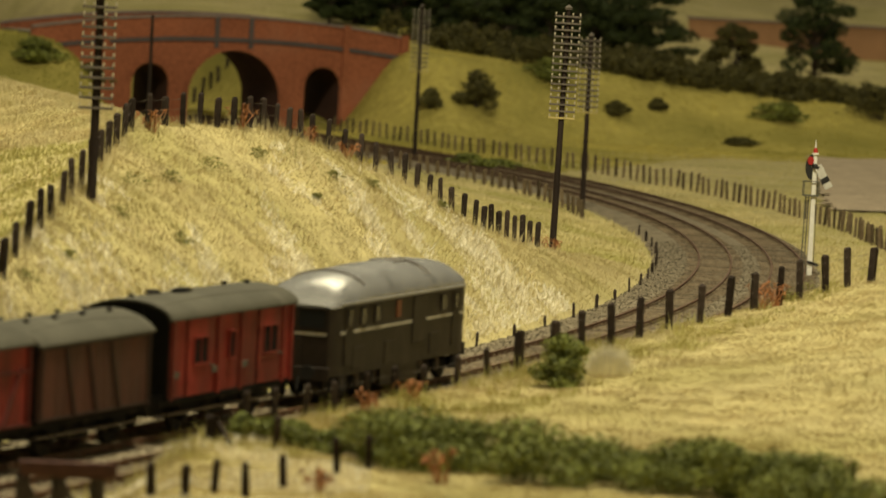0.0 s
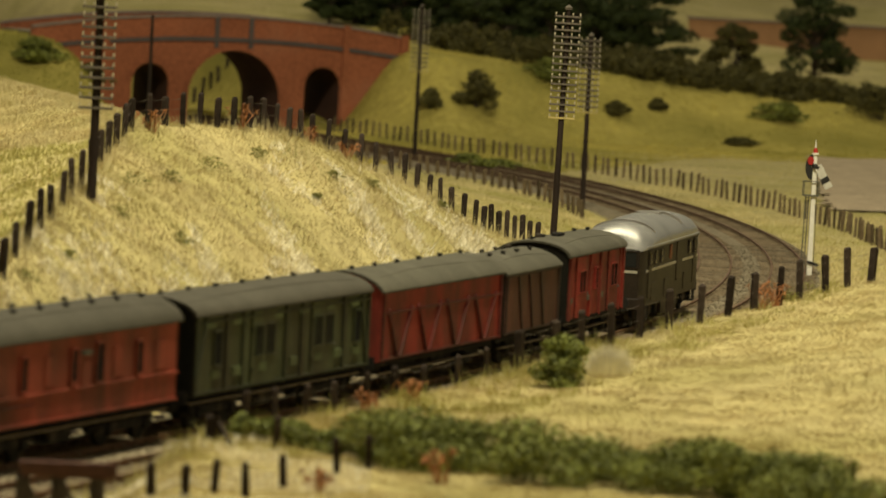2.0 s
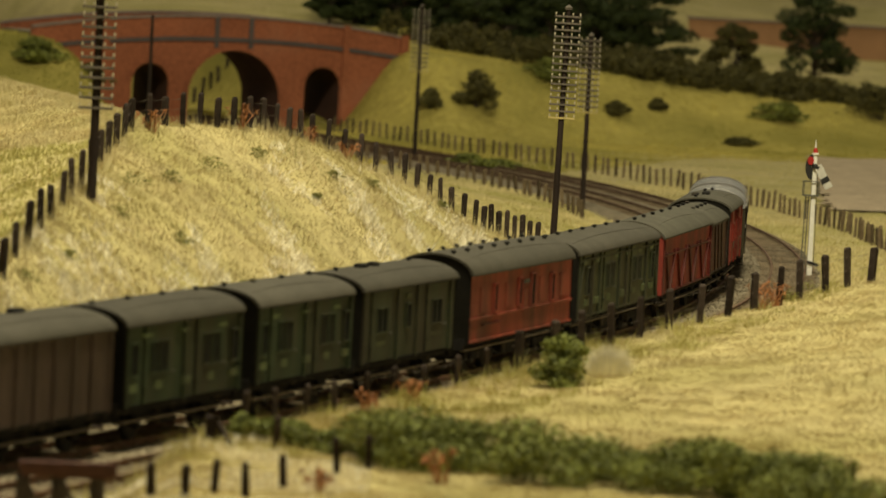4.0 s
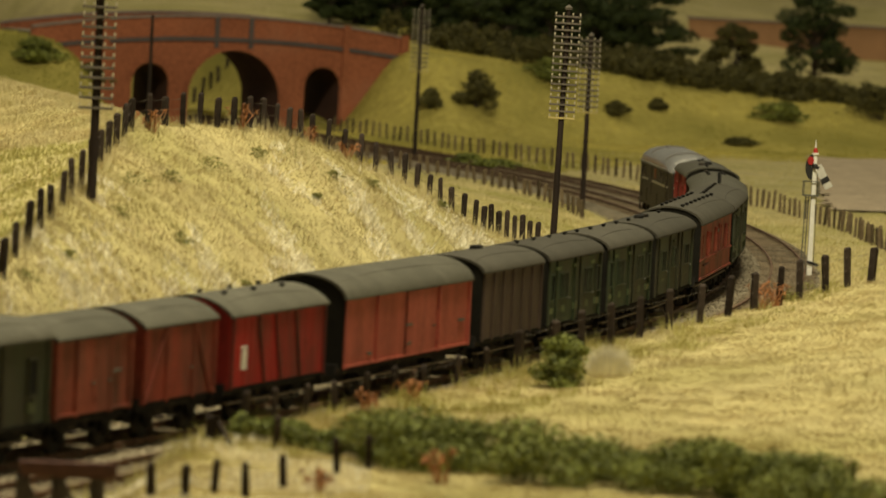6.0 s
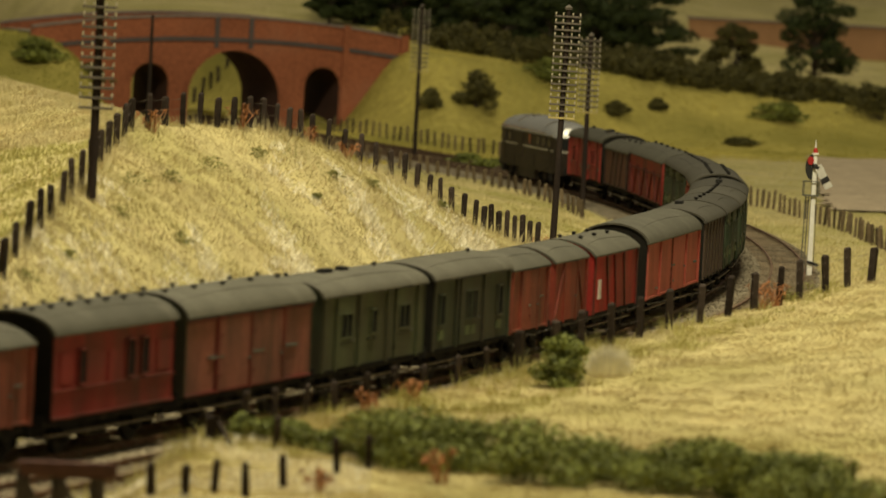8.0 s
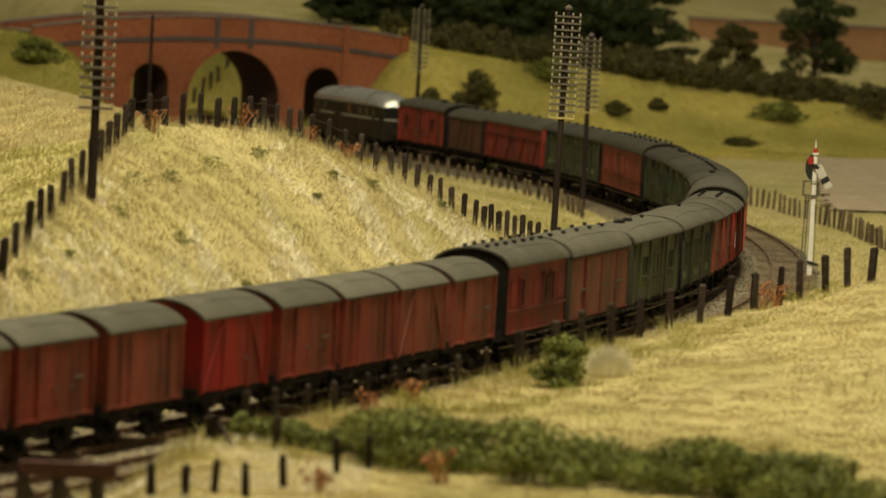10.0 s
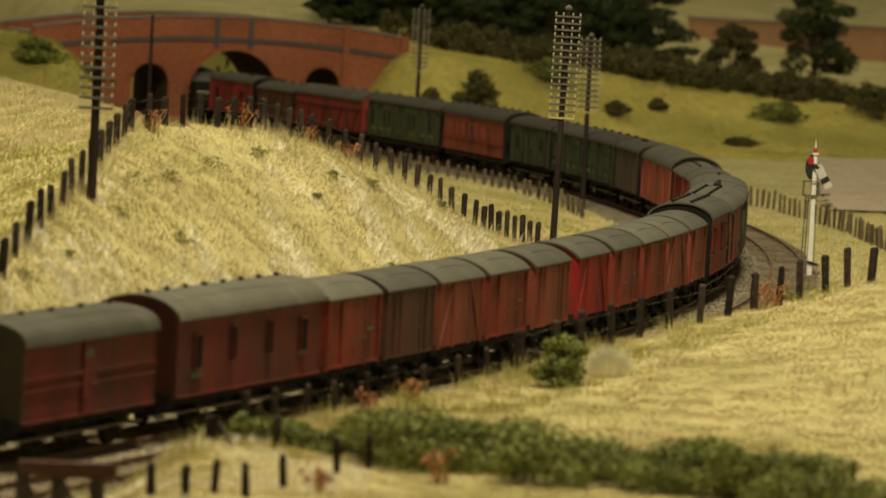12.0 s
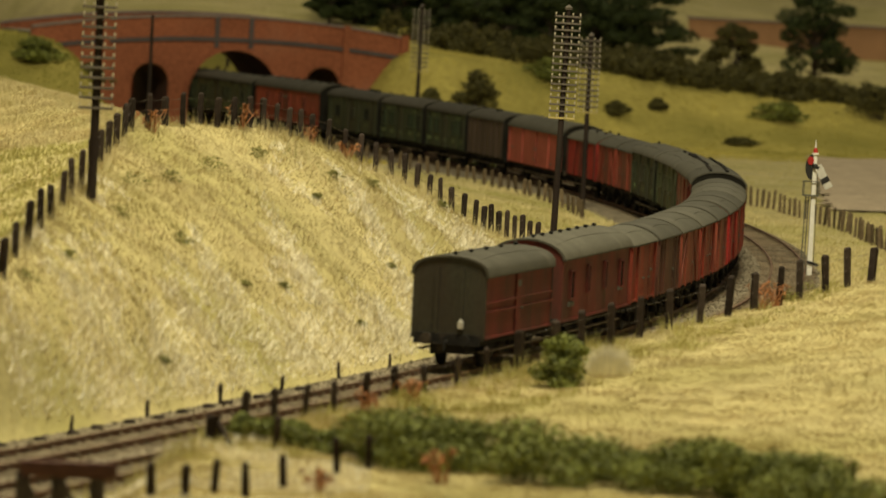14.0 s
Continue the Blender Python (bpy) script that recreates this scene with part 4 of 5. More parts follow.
# ---------------------------------------------------------------- signal
def signal():
    x, y = 219, 3350
    root = tagged(new("semaphore_signal"), "white lattice semaphore signal with lowered arm and red finial", "signal")
    root.matrix_world = pose(x * MM, y * MM, -11 * MM, 0, 0, 6)
    redm = mat("signal_red", (0.36, 0.022, 0.016), 0.6)
    blk = mat("signal_black", (0.02, 0.018, 0.016), 0.6)
    part("post", Shape().loft([[(sx * a, sy * a, z) for sx, sy in ((-1, -1), (1, -1), (1, 1), (-1, 1))] for a, z in ((1.55, -4), (1.1, 78))]), WHITE, root, "tapered white post")
    part("finial", Shape().rod((0, 0, 79.2), (0, 0, 81), 1.5, 1.3, 10).rod((0, 0, 81), (0, 0, 82), 1.3, 0.6, 10), redm, root, "red finial ball")
    part("finial_spike", Shape().rod((0, 0, 82), (0, 0, 87), 0.6, 0.2, 8), WHITE, root)
    part("cap", Shape().box(-1.7, 1.7, -1.7, 1.7, 78, 79.2), WHITE, root)
    ladder = part("ladder", Shape().beam((-5.4, 0.8, -4), (-4.2, 0.8, 54), 0.45, 0.6).beam((-3.3, 0.8, -4), (-2.4, 0.8, 54), 0.45, 0.6), STRAKE, root, "grey steel ladder")
    for k in range(19):
        z = -1 + k * 2.95
        part("rung", Shape().rod((-5.3 + z * 0.02, 0.8, z), (-3.2 + z * 0.017, 0.8, z), 0.22, 0.22, 6), STRAKE, ladder)
    g = part("gallery", Shape().box(-6.3, 3.2, -2.4, 3.0, 53.2, 54.0), STRAKE, root, "railed platform")
    for px, py in ((-6, -2.1), (-6, 2.7), (3, -2.1), (3, 2.7)):
        part("stanchion", Shape().rod((px, py, 54), (px, py, 62), 0.28, 0.28, 6), STRAKE, g)
    for py in (-2.1, 2.7):
        part("handrail", Shape().rod((-6, py, 62), (3, py, 62), 0.28, 0.28, 6), STRAKE, g)
    part("handrail", Shape().rod((-6, -2.1, 62), (-6, 2.7, 62), 0.28, 0.28, 6), STRAKE, g)
    d = Vector((0.50, 0, -0.87)).normalized()
    a = Vector((1.5, -2.0, 71.5))
    arm = part("arm", Shape().beam(a, a + d * 15, 0.6, 5.0, up=(0.87, 0, 0.5)), mat("grey_white_arm", (0.5, 0.47, 0.4), 0.7), root, "white back of the lowered arm")
    part("arm_band", Shape().beam(a + d * 8, a + d * 11.3, 0.9, 5.1, up=(0.87, 0, 0.5)), blk, arm, "black band")
    part("pivot", Shape().rod((0, -2.6, 71.2), (0, 1, 71.2), 1.5, 1.5, 10).beam((0, -2.0, 71.2), a + d * 1.5, 1.0, 1.8), blk, root)
    rings = []
    for yy in (-1.9, -1.2):
        rings.append([(-5.2 + 0.0 + 4.6 * math.cos(q) * 0.9, yy, 70.5 + 7.6 * math.sin(q)) for q in [math.pi * (0.5 + k / 14) for k in range(15)]])
    part("spectacle", Shape().loft([[(vx + 3.6, vy, vz) for vx, vy, vz in r] for r in rings]), blk, root, "black spectacle casting")
    part("spectacle_glass", Shape().loft([[(-3.0 + 1.9 * math.cos(q), yy, 74.4 + 2.5 * math.sin(q)) for q in [2 * math.pi * k / 14 for k in range(14)]] for yy in (-2.5, -1.8)]), redm, root, "dark red spectacle glass")
    part("lamp", Shape().box(-3.2, -1.4, -1, 1.4, 69, 73, 0.3), blk, root)
    part("balance_weight", Shape().beam((-1.5, -1.8, 14), (5, -1.8, 12), 0.8, 1.6), blk, root)
    part("signal_wire", Shape().rod((2.2, -1.6, 12), (1.6, -1.9, 70), 0.2, 0.2, 5), STRAKE, root)


signal()

# ---------------------------------------------------------------- fences
def post_mesh(h, w, seed, material):
    r = random.Random(seed)
    k = lambda: r.uniform(-0.25, 0.25)
    sh = Shape().loft([[(-w / 2 + k(), -w / 2 + k(), -4), (w / 2 + k(), -w / 2 + k(), -4), (w / 2 + k(), w / 2 + k(), -4), (-w / 2 + k(), w / 2 + k(), -4)],
                       [(-w / 2 + k(), -w / 2 + k(), h - 1), (w / 2 + k(), -w / 2 + k(), h - 0.6), (w / 2 + k(), w / 2 + k(), h - 0.8), (-w / 2 + k(), w / 2 + k(), h - 1)],
                       [(-w / 2 + .5, -w / 2 + .5, h + k()), (w / 2 - .5, -w / 2 + .5, h + k()), (w / 2 - .5, w / 2 - .5, h + 0.2 + k()), (-w / 2 + .5, w / 2 - .5, h + k())]])
    return mesh_of("post", sh, material)


POSTS = {}
FARPOST = mat("grey_brown_post", (0.12, 0.088, 0.05), 0.95, var=0.4, scale=250, obj=0.45, spec=0.05)


def fence(label, points, h, w, wires=(), lean=3.0, material=None):
    """Posts at the points (x, y) on the ground, joined by wires."""
    root = tagged(new("fence"), label, "fence")
    pts = []
    for i, (x, y) in enumerate(points):
        z = ground_z(x, y)
        key = (h, w, i % 5, material is None)
        if key not in POSTS:
            POSTS[key] = post_mesh(h, w, 7 + i % 5, material or POST)
        ob = new("post", POSTS[key])
        ob.parent = root
        ob.matrix_basis = pose(x * MM, y * MM, z * MM + random.uniform(-1.2, 1.0) * MM, random.uniform(-lean, lean), random.uniform(-lean, lean), random.uniform(-25, 25))
        pts.append((x, y, z))
    for f in wires:
        rings = []
        for a, b in zip(pts, pts[1:]):
            for u, sag in ((0, 0), (0.5, 0.5)):
                c = [a[i] + (b[i] - a[i]) * u for i in range(3)]
                rings.append([(c[0] + 0.06 * i, c[1], c[2] + h * f - sag + 0.06 * j) for i, j in ((-1, -1), (1, -1), (1, 1), (-1, 1))])
        if len(rings) > 1:
            part("wire", Shape().loft(rings), WIRE, root, "thin rusty fence wire")
    return root


def along(s0, s1, n, off0, off1=None, jit=3.0):
    off1 = off0 if off1 is None else off1
    out = []
    for k in range(n):
        u = k / (n - 1)
        p = on_track(s0 + (s1 - s0) * u + random.uniform(-jit, jit), off0 + (off1 - off0) * u)
        out.append((p.x, p.y))
    return out


FIELD_POSTS = ((-67, 1970), (-57, 1997), (-47, 2024), (-37, 2053), (-26, 2083), (-15, 2113), (-4, 2148), (8, 2182), (20, 2220), (33, 2262), (48, 2303), (60, 2335), (73, 2370), (86, 2404), (100, 2440), (115, 2477), (129, 2510), (142, 2541), (155, 2571), (166, 2597), (180, 2626), (192, 2653), (205, 2680), (219, 2706))
crest_line = resample([c for c in CREST if 2120 <= c[1] <= 3110], 1)
side_posts = [(x, y) for x, y, z in crest_line if y < 2600][::38]
top_posts = [(x, y) for x, y, z in crest_line if y >= 2600][::16]
fence("sleeper-post fence along the top of the cutting", side_posts + top_posts, 15.5, 2.5, (0.85, 0.55))
fence("dark post-and-wire fence between line and meadow", FIELD_POSTS[9:], 18, 3.0, (0.8, 0.45), 4)
fence("low run of slim dark posts beside the outer track", FIELD_POSTS[:9], 12.5, 2.1, (0.8,), 6)
fence("far lineside fence of weathered posts", along(run_at(3560), run_at(5300), 100, 122, 112, 2.0), 14.5, 2.0, (0.85, 0.5), 5, FARPOST)
fence("old fence of grey posts inside the bend", along(run_at(3900), run_at(5100), 40, -66, -58), 14, 2.4, (0.8,), 7, FARPOST)
fence("row of short marker posts beside the inner track", along(run_at(1790), run_at(3800), 27, -36), 9.5, 1.3, (), 3)
fence("weathered field fence beyond the bridge", [(x, 5790 + 6 * math.sin(x)) for x in range(-264, -200, 8)], 17, 2.8, (0.85,), 4)

def seed_grass():
    r = np.random.default_rng(77)
    k = r.integers(0, len(crest_line), 1900)
    x, y = crest_line[k, 0] + r.normal(0, 5, 1900), crest_line[k, 1] + r.normal(-3, 7, 1900)
    z = ground_height(x, y)
    n = len(x)
    ln, a = r.uniform(4, 10.5, n), r.uniform(0, 2 * math.pi, n)
    q = r.uniform(0.1, 0.75, n) * ln
    tip = np.stack([x + np.cos(a) * q, y + np.sin(a) * q, z + np.sqrt(ln ** 2 - q ** 2)], 1)
    side = np.array((0.16, 0, 0))
    base = np.stack([x, y, z - 0.5], 1)
    me = soup("seed_grass", np.stack([base - side, base + side, tip], 1).reshape(-1, 3) * MM, 3, BLADE)
    tagged(new("seed_grass", me), "wispy pale seed grass along the crest fence", "grass", kind="stuff")


seed_grass()

# ---------------------------------------------------------------- brick bridge
BRICK = mat("orange_red_brick", (0.30, 0.102, 0.050), 0.9, var=0.35, scale=14, fine=260, bump=0.3, dirt=(0.33, 0.155, 0.095, 0.52, 0.74), spec=0.15)
BLUEBRICK = mat("blue_brick_band", (0.095, 0.075, 0.07), 0.8, var=0.25, scale=60)
# vault lining: a darker brown than the wall brick
VAULT_BRICK = mat("dark_vault_brick", (0.10, 0.045, 0.03), 0.9, var=0.3, scale=60)
COPING = mat("coping_stone", (0.21, 0.155, 0.125), 0.85, var=0.25, scale=80)


def bridge():
    s = run_at(5335)
    c = on_track(s, 22.0)
    root = tagged(new("road_bridge"), "orange-red brick three-arched road bridge over the line", "bridge")
    root.matrix_world = pose(c.x * MM, c.y * MM, -6 * MM, 0, 0, 19)
    arches = ((-83, 18.0, 36.0), (0, 45.0, 24.0), (88, 17.5, 39.0))
    U0, U1, D = -200, 172, 122.0
    crown = lambda u: 100 - 13.0 * (u / 170) ** 2
    band = lambda u: 79 - 11.0 * (u / 170) ** 2

    def soffit(u):
        for a, r, zs in arches:
            if abs(u - a) < r:
                return zs + math.sqrt(max(0, r * r - (u - a) ** 2)) * (0.98 if r > 30 else 1.0)
        return -8.0

    us = sorted(set([U0 + 4 * k for k in range(int((U1 - U0) / 4) + 1)] + [a + r * math.cos(math.pi * k / 20) * q for a, r, zs in arches for k in range(21) for q in (1, 1.0001)]))
    wall, vault = Shape(), Shape()
    for a, b in zip(us, us[1:]):
        m = (a + b) / 2
        inside = any(abs(m - q) < r for q, r, zs in arches)
        za, zb = (soffit(a if abs(soffit(a)) != 8 else m), soffit(b if soffit(b) != -8 else m)) if inside else (-8.0, -8.0)
        if inside:
            for q, r, zs in arches:
                if abs(m - q) < r:
                    f = lambda u: zs + math.sqrt(max(0, r * r - min(r * r, (u - q) ** 2)))
                    za, zb = f(a), f(b)
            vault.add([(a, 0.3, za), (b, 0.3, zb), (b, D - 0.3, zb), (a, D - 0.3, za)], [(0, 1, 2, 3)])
        ta, tb = band(a), band(b)
        for y in (0, D):
            wall.add([(a, y, za), (b, y, zb), (b, y, tb), (a, y, ta)], [(0, 1, 2, 3)])
        wall.add([(a, 0, ta), (b, 0, tb), (b, D, tb), (a, D, ta)], [(0, 1, 2, 3)])
    for q, r, zs in arches:
        for sgn in (-1, 1):
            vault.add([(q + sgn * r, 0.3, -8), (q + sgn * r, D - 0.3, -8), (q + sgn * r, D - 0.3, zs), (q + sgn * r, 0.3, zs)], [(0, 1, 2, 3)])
    part("spandrel_wall", wall, BRICK, root, "orange-red brick wall")
    part("vault", vault, VAULT_BRICK, root, "dark brick vault lining")
    for q, r, zs in arches:
        n = max(14, int(r * 0.9))
        for k in range(n):
            a0, a1 = math.pi * k / n + 0.006, math.pi * (k + 1) / n - 0.006
            ring = lambda rr, yy: [(q + rr * math.cos(t), yy, zs + rr * math.sin(t)) for t in (a0, a1)]
            i0, o0, i1, o1 = ring(r - 0.2, -0.9), ring(r + 4.2, -0.9), ring(r - 0.2, 1.5), ring(r + 4.2, 1.5)
            part("voussoir", Shape().loft([[i0[0], o0[0], o0[1], i0[1]], [i1[0], o1[0], o1[1], i1[1]]]), BRICK, root)
    for y0, y1 in ((-0.8, 5), (D - 5, D + 0.8)):
        n = 24
        pr, bd, cp = [], [], []
        for k in range(n + 1):
            u = U0 + (U1 - U0) * k / n
            pr.append([(u, y0 + 0.8, band(u)), (u, y1, band(u)), (u, y1, crown(u)), (u, y0 + 0.8, crown(u))])
            bd.append([(u, y0 - 1, band(u) - 2), (u, y1, band(u) - 2), (u, y1, band(u) + 2), (u, y0 - 1, band(u) + 2)])
            cp.append([(u, y0 - 0.8, crown(u)), (u, y1 + 1, crown(u)), (u, y1 + 0.6, crown(u) + 2.4), (u, y0 - 0.4, crown(u) + 2.4)])
        part("parapet", Shape().loft(pr), BRICK, root, "brick parapet")
        part("string_course", Shape().loft(bd), BLUEBRICK, root, "dark blue-brick string course")
        part("coping", Shape().loft(cp), COPING, root, "grey stone coping")
    for u in (-19, 15):
        part("pilaster_strip", Shape().box(u - 2.2, u + 2.2, -1.6, 1, 71, crown(u) - 0.2), BLUEBRICK, root, "dark pilaster strip")
    for u, w in ((110, 3.0), (U1 - 3, 4.0), (-128, 3.0)):
        part("pilaster", Shape().box(u - w, u + w, -3, 3, -8, crown(u) + 3), BRICK, root, "brick pilaster")
    part("road_surface", Shape().box(U0, U1, 5, D - 5, 72, 78.5), mat("road_grit", (0.22, 0.18, 0.12), 0.95), root)


bridge()

# ---------------------------------------------------------------- foliage
LEAF = mat("bramble_leaves", (0.150, 0.162, 0.028), 0.65, var=0.45, scale=55, bump=0, island=0.55, spec=0.3)
LEAF_DARK = mat("tree_leaves", (0.040, 0.052, 0.014), 0.7, var=0.3, scale=60, bump=0, island=0.45, spec=0.2)
LEAF_OLIVE = mat("hedge_leaves", (0.092, 0.080, 0.023), 0.75, var=0.3, scale=60, bump=0, island=0.4, spec=0.2)
LEAF_WEED = mat("weed_leaves", (0.20, 0.19, 0.06), 0.75, var=0.3, scale=60, bump=0, island=0.4, spec=0.1)
BARK = mat("grey_bark", (0.075, 0.055, 0.04), 0.9, var=0.35, scale=150)
DEAD = mat("dead_bracken", (0.30, 0.125, 0.045), 0.8, var=0.35, scale=150, island=0.4, bump=0)


def leaf_cloud(clumps, per, size, rng):
    """Small four-cornered leaves scattered in the shell of each clump (x, y, z, rx, ry, rz); metres out."""
    out = []
    for x, y, z, rx, ry, rz in clumps:
        n = per
        d = rng.normal(size=(n, 3))
        d /= np.linalg.norm(d, axis=1)[:, None]
        r = rng.uniform(0.35, 1.08, n) ** 0.6
        c = np.array((x, y, z)) + d * r[:, None] * np.array((rx, ry, rz))
        u = rng.normal(size=(n, 3))
        u /= np.linalg.norm(u, axis=1)[:, None]
        v = np.cross(u, d + rng.normal(size=(n, 3)) * 0.5)
        v /= np.linalg.norm(v, axis=1)[:, None] + 1e-9
        s = size * rng.uniform(0.55, 1.3, n)[:, None]
        out.append(np.stack([c - u * s, c - v * s * 0.6, c + u * s, c + v * s * 0.6], 1).reshape(-1, 3))
    return np.concatenate(out) * MM


def bush(label, x, y, w, h, material, size=1.0, per=260, seed=1, depth=None, name="bush", stems=True):
    r = np.random.default_rng(seed)
    root = tagged(new(name), label, name.replace("_", " "))
    z = ground_z(x, y)
    depth = depth or w
    clumps = []
    for k in range(16):
        a, q, t = r.uniform(0, 2 * math.pi), r.uniform(0, 0.95), r.uniform(0.06, 0.84)
        q = q * max(0.12, 1 - (max(0.0, t - 0.25) / 0.68) ** 1.6) * 0.85
        clumps.append((x + w / 2 * q * math.cos(a), y + depth / 2 * q * math.sin(a), z + h * t, w * r.uniform(0.14, 0.28), depth * r.uniform(0.14, 0.28), h * r.uniform(0.13, 0.25)))
    for k in range(14):
        a, t = r.uniform(0, 2 * math.pi), r.uniform(0.1, 0.95)
        q = max(0.1, 1 - (max(0.0, t - 0.2) / 0.85) ** 1.6) * r.uniform(0.75, 1.1)
        clumps.append((x + w / 2 * q * math.cos(a), y + depth / 2 * q * math.sin(a), z + h * t, w * 0.08, w * 0.08, h * r.uniform(0.07, 0.13)))
    cloud = np.concatenate([leaf_cloud(clumps[:16], per, size, r), leaf_cloud(clumps[16:], max(6, per // 7), size, r)])
    ob = new("leaves", soup("leaves", cloud, 4, material))
    ob.parent = root
    if stems:
        for c in clumps[:6]:
            part("stem", Shape().rod((x + (c[0] - x) * 0.15, y + (c[1] - y) * 0.15, z - 2), (c[0], c[1], c[2]), h * 0.03, h * 0.012, 5), BARK, root)
    return root


def tussock(x, y, h, seed):
    r = np.random.default_rng(seed)
    root = tagged(new("grass_tussock"), "pale rounded tussock of long grass beside the bush", "tussock")
    z = ground_z(x, y)
    n = 1500
    a, q = r.uniform(0, 2 * math.pi, n), r.uniform(0, 1, n) ** 0.5
    base = np.stack([x + 6.5 * q * np.cos(a), y + 6.5 * q * np.sin(a), np.full(n, z - 1)], 1)
    ln = h * r.uniform(0.3, 1.05, n)
    tip = base + np.stack([np.cos(a) * q * ln * 0.22 + r.normal(0, 2.4, n), np.sin(a) * q * ln * 0.22, ln * np.sqrt(1 - 0.75 * q * q)], 1)
    side = np.array((0.3, 0, 0))
    ob = new("tuft", soup("tuft", np.stack([base - side, base + side, tip], 1).reshape(-1, 3) * MM, 3, BLADE_PALE))
    ob.parent = root
    ob["kind"] = "stuff"


def tree(label, x, y, h, w, seed, material=None, per=230, size=2.2, low=0.25):
    r = np.random.default_rng(seed)
    material = material or LEAF_DARK
    root = tagged(new("tree"), label, "tree", "background trees")
    z = ground_z(x, y)
    sh = Shape().rod((x, y, z - 4), (x + 1, y, z + h * 0.35), h * 0.035, h * 0.026, 9).rod((x + 1, y, z + h * 0.35), (x, y, z + h * 0.8), h * 0.026, h * 0.008, 8)
    clumps = []
    for k in range(30):
        a, q, t = r.uniform(0, 2 * math.pi), r.uniform(0.2, 1) ** 0.7, r.uniform(low, 0.98)
        rad = w / 2 * q * math.sin(math.pi * min(0.97, 0.22 + 0.75 * t)) ** 0.6
        c = (x + rad * math.cos(a), y + rad * math.sin(a), z + h * t, w * r.uniform(0.12, 0.22), w * r.uniform(0.12, 0.22), h * r.uniform(0.06, 0.12))
        clumps.append(c)
        sh.rod((x, y, z + h * t * 0.62), c[:3], h * 0.012, h * 0.004, 5)
    part("trunk", sh, BARK, root, "grey-brown trunk and limbs")
    ob = new("crown", soup("crown", leaf_cloud(clumps, per, size, r), 4, material))
    ob.parent = root
    return root


def hedge(label, points, w, h, material, size, per, seed, name="hedge", step=9.0):
    r = np.random.default_rng(seed)
    root = tagged(new(name), label, "hedge")
    for x, y in resample(points, step):
        z = ground_z(x, y)
        g = 1 + 0.3 * float(grain(np.array([x]), np.array([y]), 30, seed)[0])
        clumps = []
        for k in range(5):
            clumps.append((x + r.uniform(-0.3, 0.3) * w, y + r.uniform(-0.45, 0.45) * w, z + h * g * r.uniform(0.1, 0.68), w * r.uniform(0.12, 0.26), w * r.uniform(0.12, 0.26), h * g * r.uniform(0.2, 0.36)))
        ob = new("leaf_clump", soup("leaf_clump", leaf_cloud(clumps, per, size, r), 4, material))
        ob.parent = root
    return root


hedge("thin trailing end of the bramble thicket", [(-64, 1950), (-38, 1925), (-8, 1890)], 22, 8, LEAF, 0.7, 420, 2, "bramble_thicket", 8)
hedge("low dense bramble thicket in the meadow", [(-10, 1890), (16, 1868), (50, 1850), (90, 1835), (118, 1822), (136, 1775)], 56, 18, LEAF, 0.75, 620, 3, "bramble_thicket", 10)
bush("round green bush beside the lineside fence", 50, 2195, 27, 20, LEAF, 0.75, 420, 13, name="bush")
tussock(68, 2225, 15, 6)
hedge("dark olive hedge along the road bank", [(-60, 5560), (130, 5640), (300, 5660), (520, 5660), (700, 5660)], 36, 29, LEAF_OLIVE, 1.9, 110, 8, step=14)
hedge("lower dark scrub belt on the road bank", [(-20, 5530), (110, 5570), (240, 5590), (340, 5600)], 40, 24, LEAF_OLIVE, 1.9, 110, 10, step=14)
hedge("dark hedge across the far field", [(190, 6120), (330, 6060), (480, 5980), (640, 5940)], 30, 20, LEAF_OLIVE, 1.9, 110, 9, step=14)
for k in range(11):
    tree("dark broadleaf tree in the wood behind the road", -128 + 31 * k, 6300 + 130 * ((k * 7) % 3), 84 + 9 * ((k * 5) % 3), 82, 20 + k, per=240, size=2.4, low=0.08)
for k in range(12):
    tree("dark undergrowth tree at the edge of the wood", -138 + 27 * k, 6170 + 25 * ((k * 7) % 3), 56 + 8 * ((k * 5) % 3), 62, 120 + k, per=200, size=2.2, low=0.02)
tree("dark rounded tree behind the hedge", 215, 6216, 80, 98, 31, per=260, size=2.2, low=0.12)
tree("small dark tree in the far field", 309, 6152, 58, 56, 32, LEAF_OLIVE, low=0.06)
tree("tall dark tree above the far field", 398, 6200, 112, 92, 33, per=260, low=0.2)
tree("dark tree beyond the bridge", -345, 6500, 60, 46, 34)
for k, (x, y, w, h, m) in enumerate(((23, 5300, 42, 46, LEAF_OLIVE), (-19, 5280, 20, 24, LEAF_OLIVE), (160, 5424, 24, 18, LEAF_OLIVE), (202, 5484, 16, 14, LEAF_OLIVE), (322, 5492, 56, 24, LEAF), (279, 5392, 30, 9, LEAF_OLIVE),
                                     (424, 5560, 66, 44, LEAF_OLIVE), (352, 5950, 50, 30, LEAF_OLIVE), (385, 5900, 60, 34, LEAF_OLIVE), (330, 5600, 40, 30, LEAF_OLIVE), (93, 5452, 46, 26, LEAF), (-378, 5100, 40, 26, LEAF), (-335, 5180, 34, 26, LEAF_OLIVE), (18, 4780, 38, 13, LEAF), (42, 4716, 44, 11, LEAF))):
    bush("olive scrub bush on the grassy bank", x, y, w * 1.25, h * 0.78, m, 1.6, 170, 50 + k)
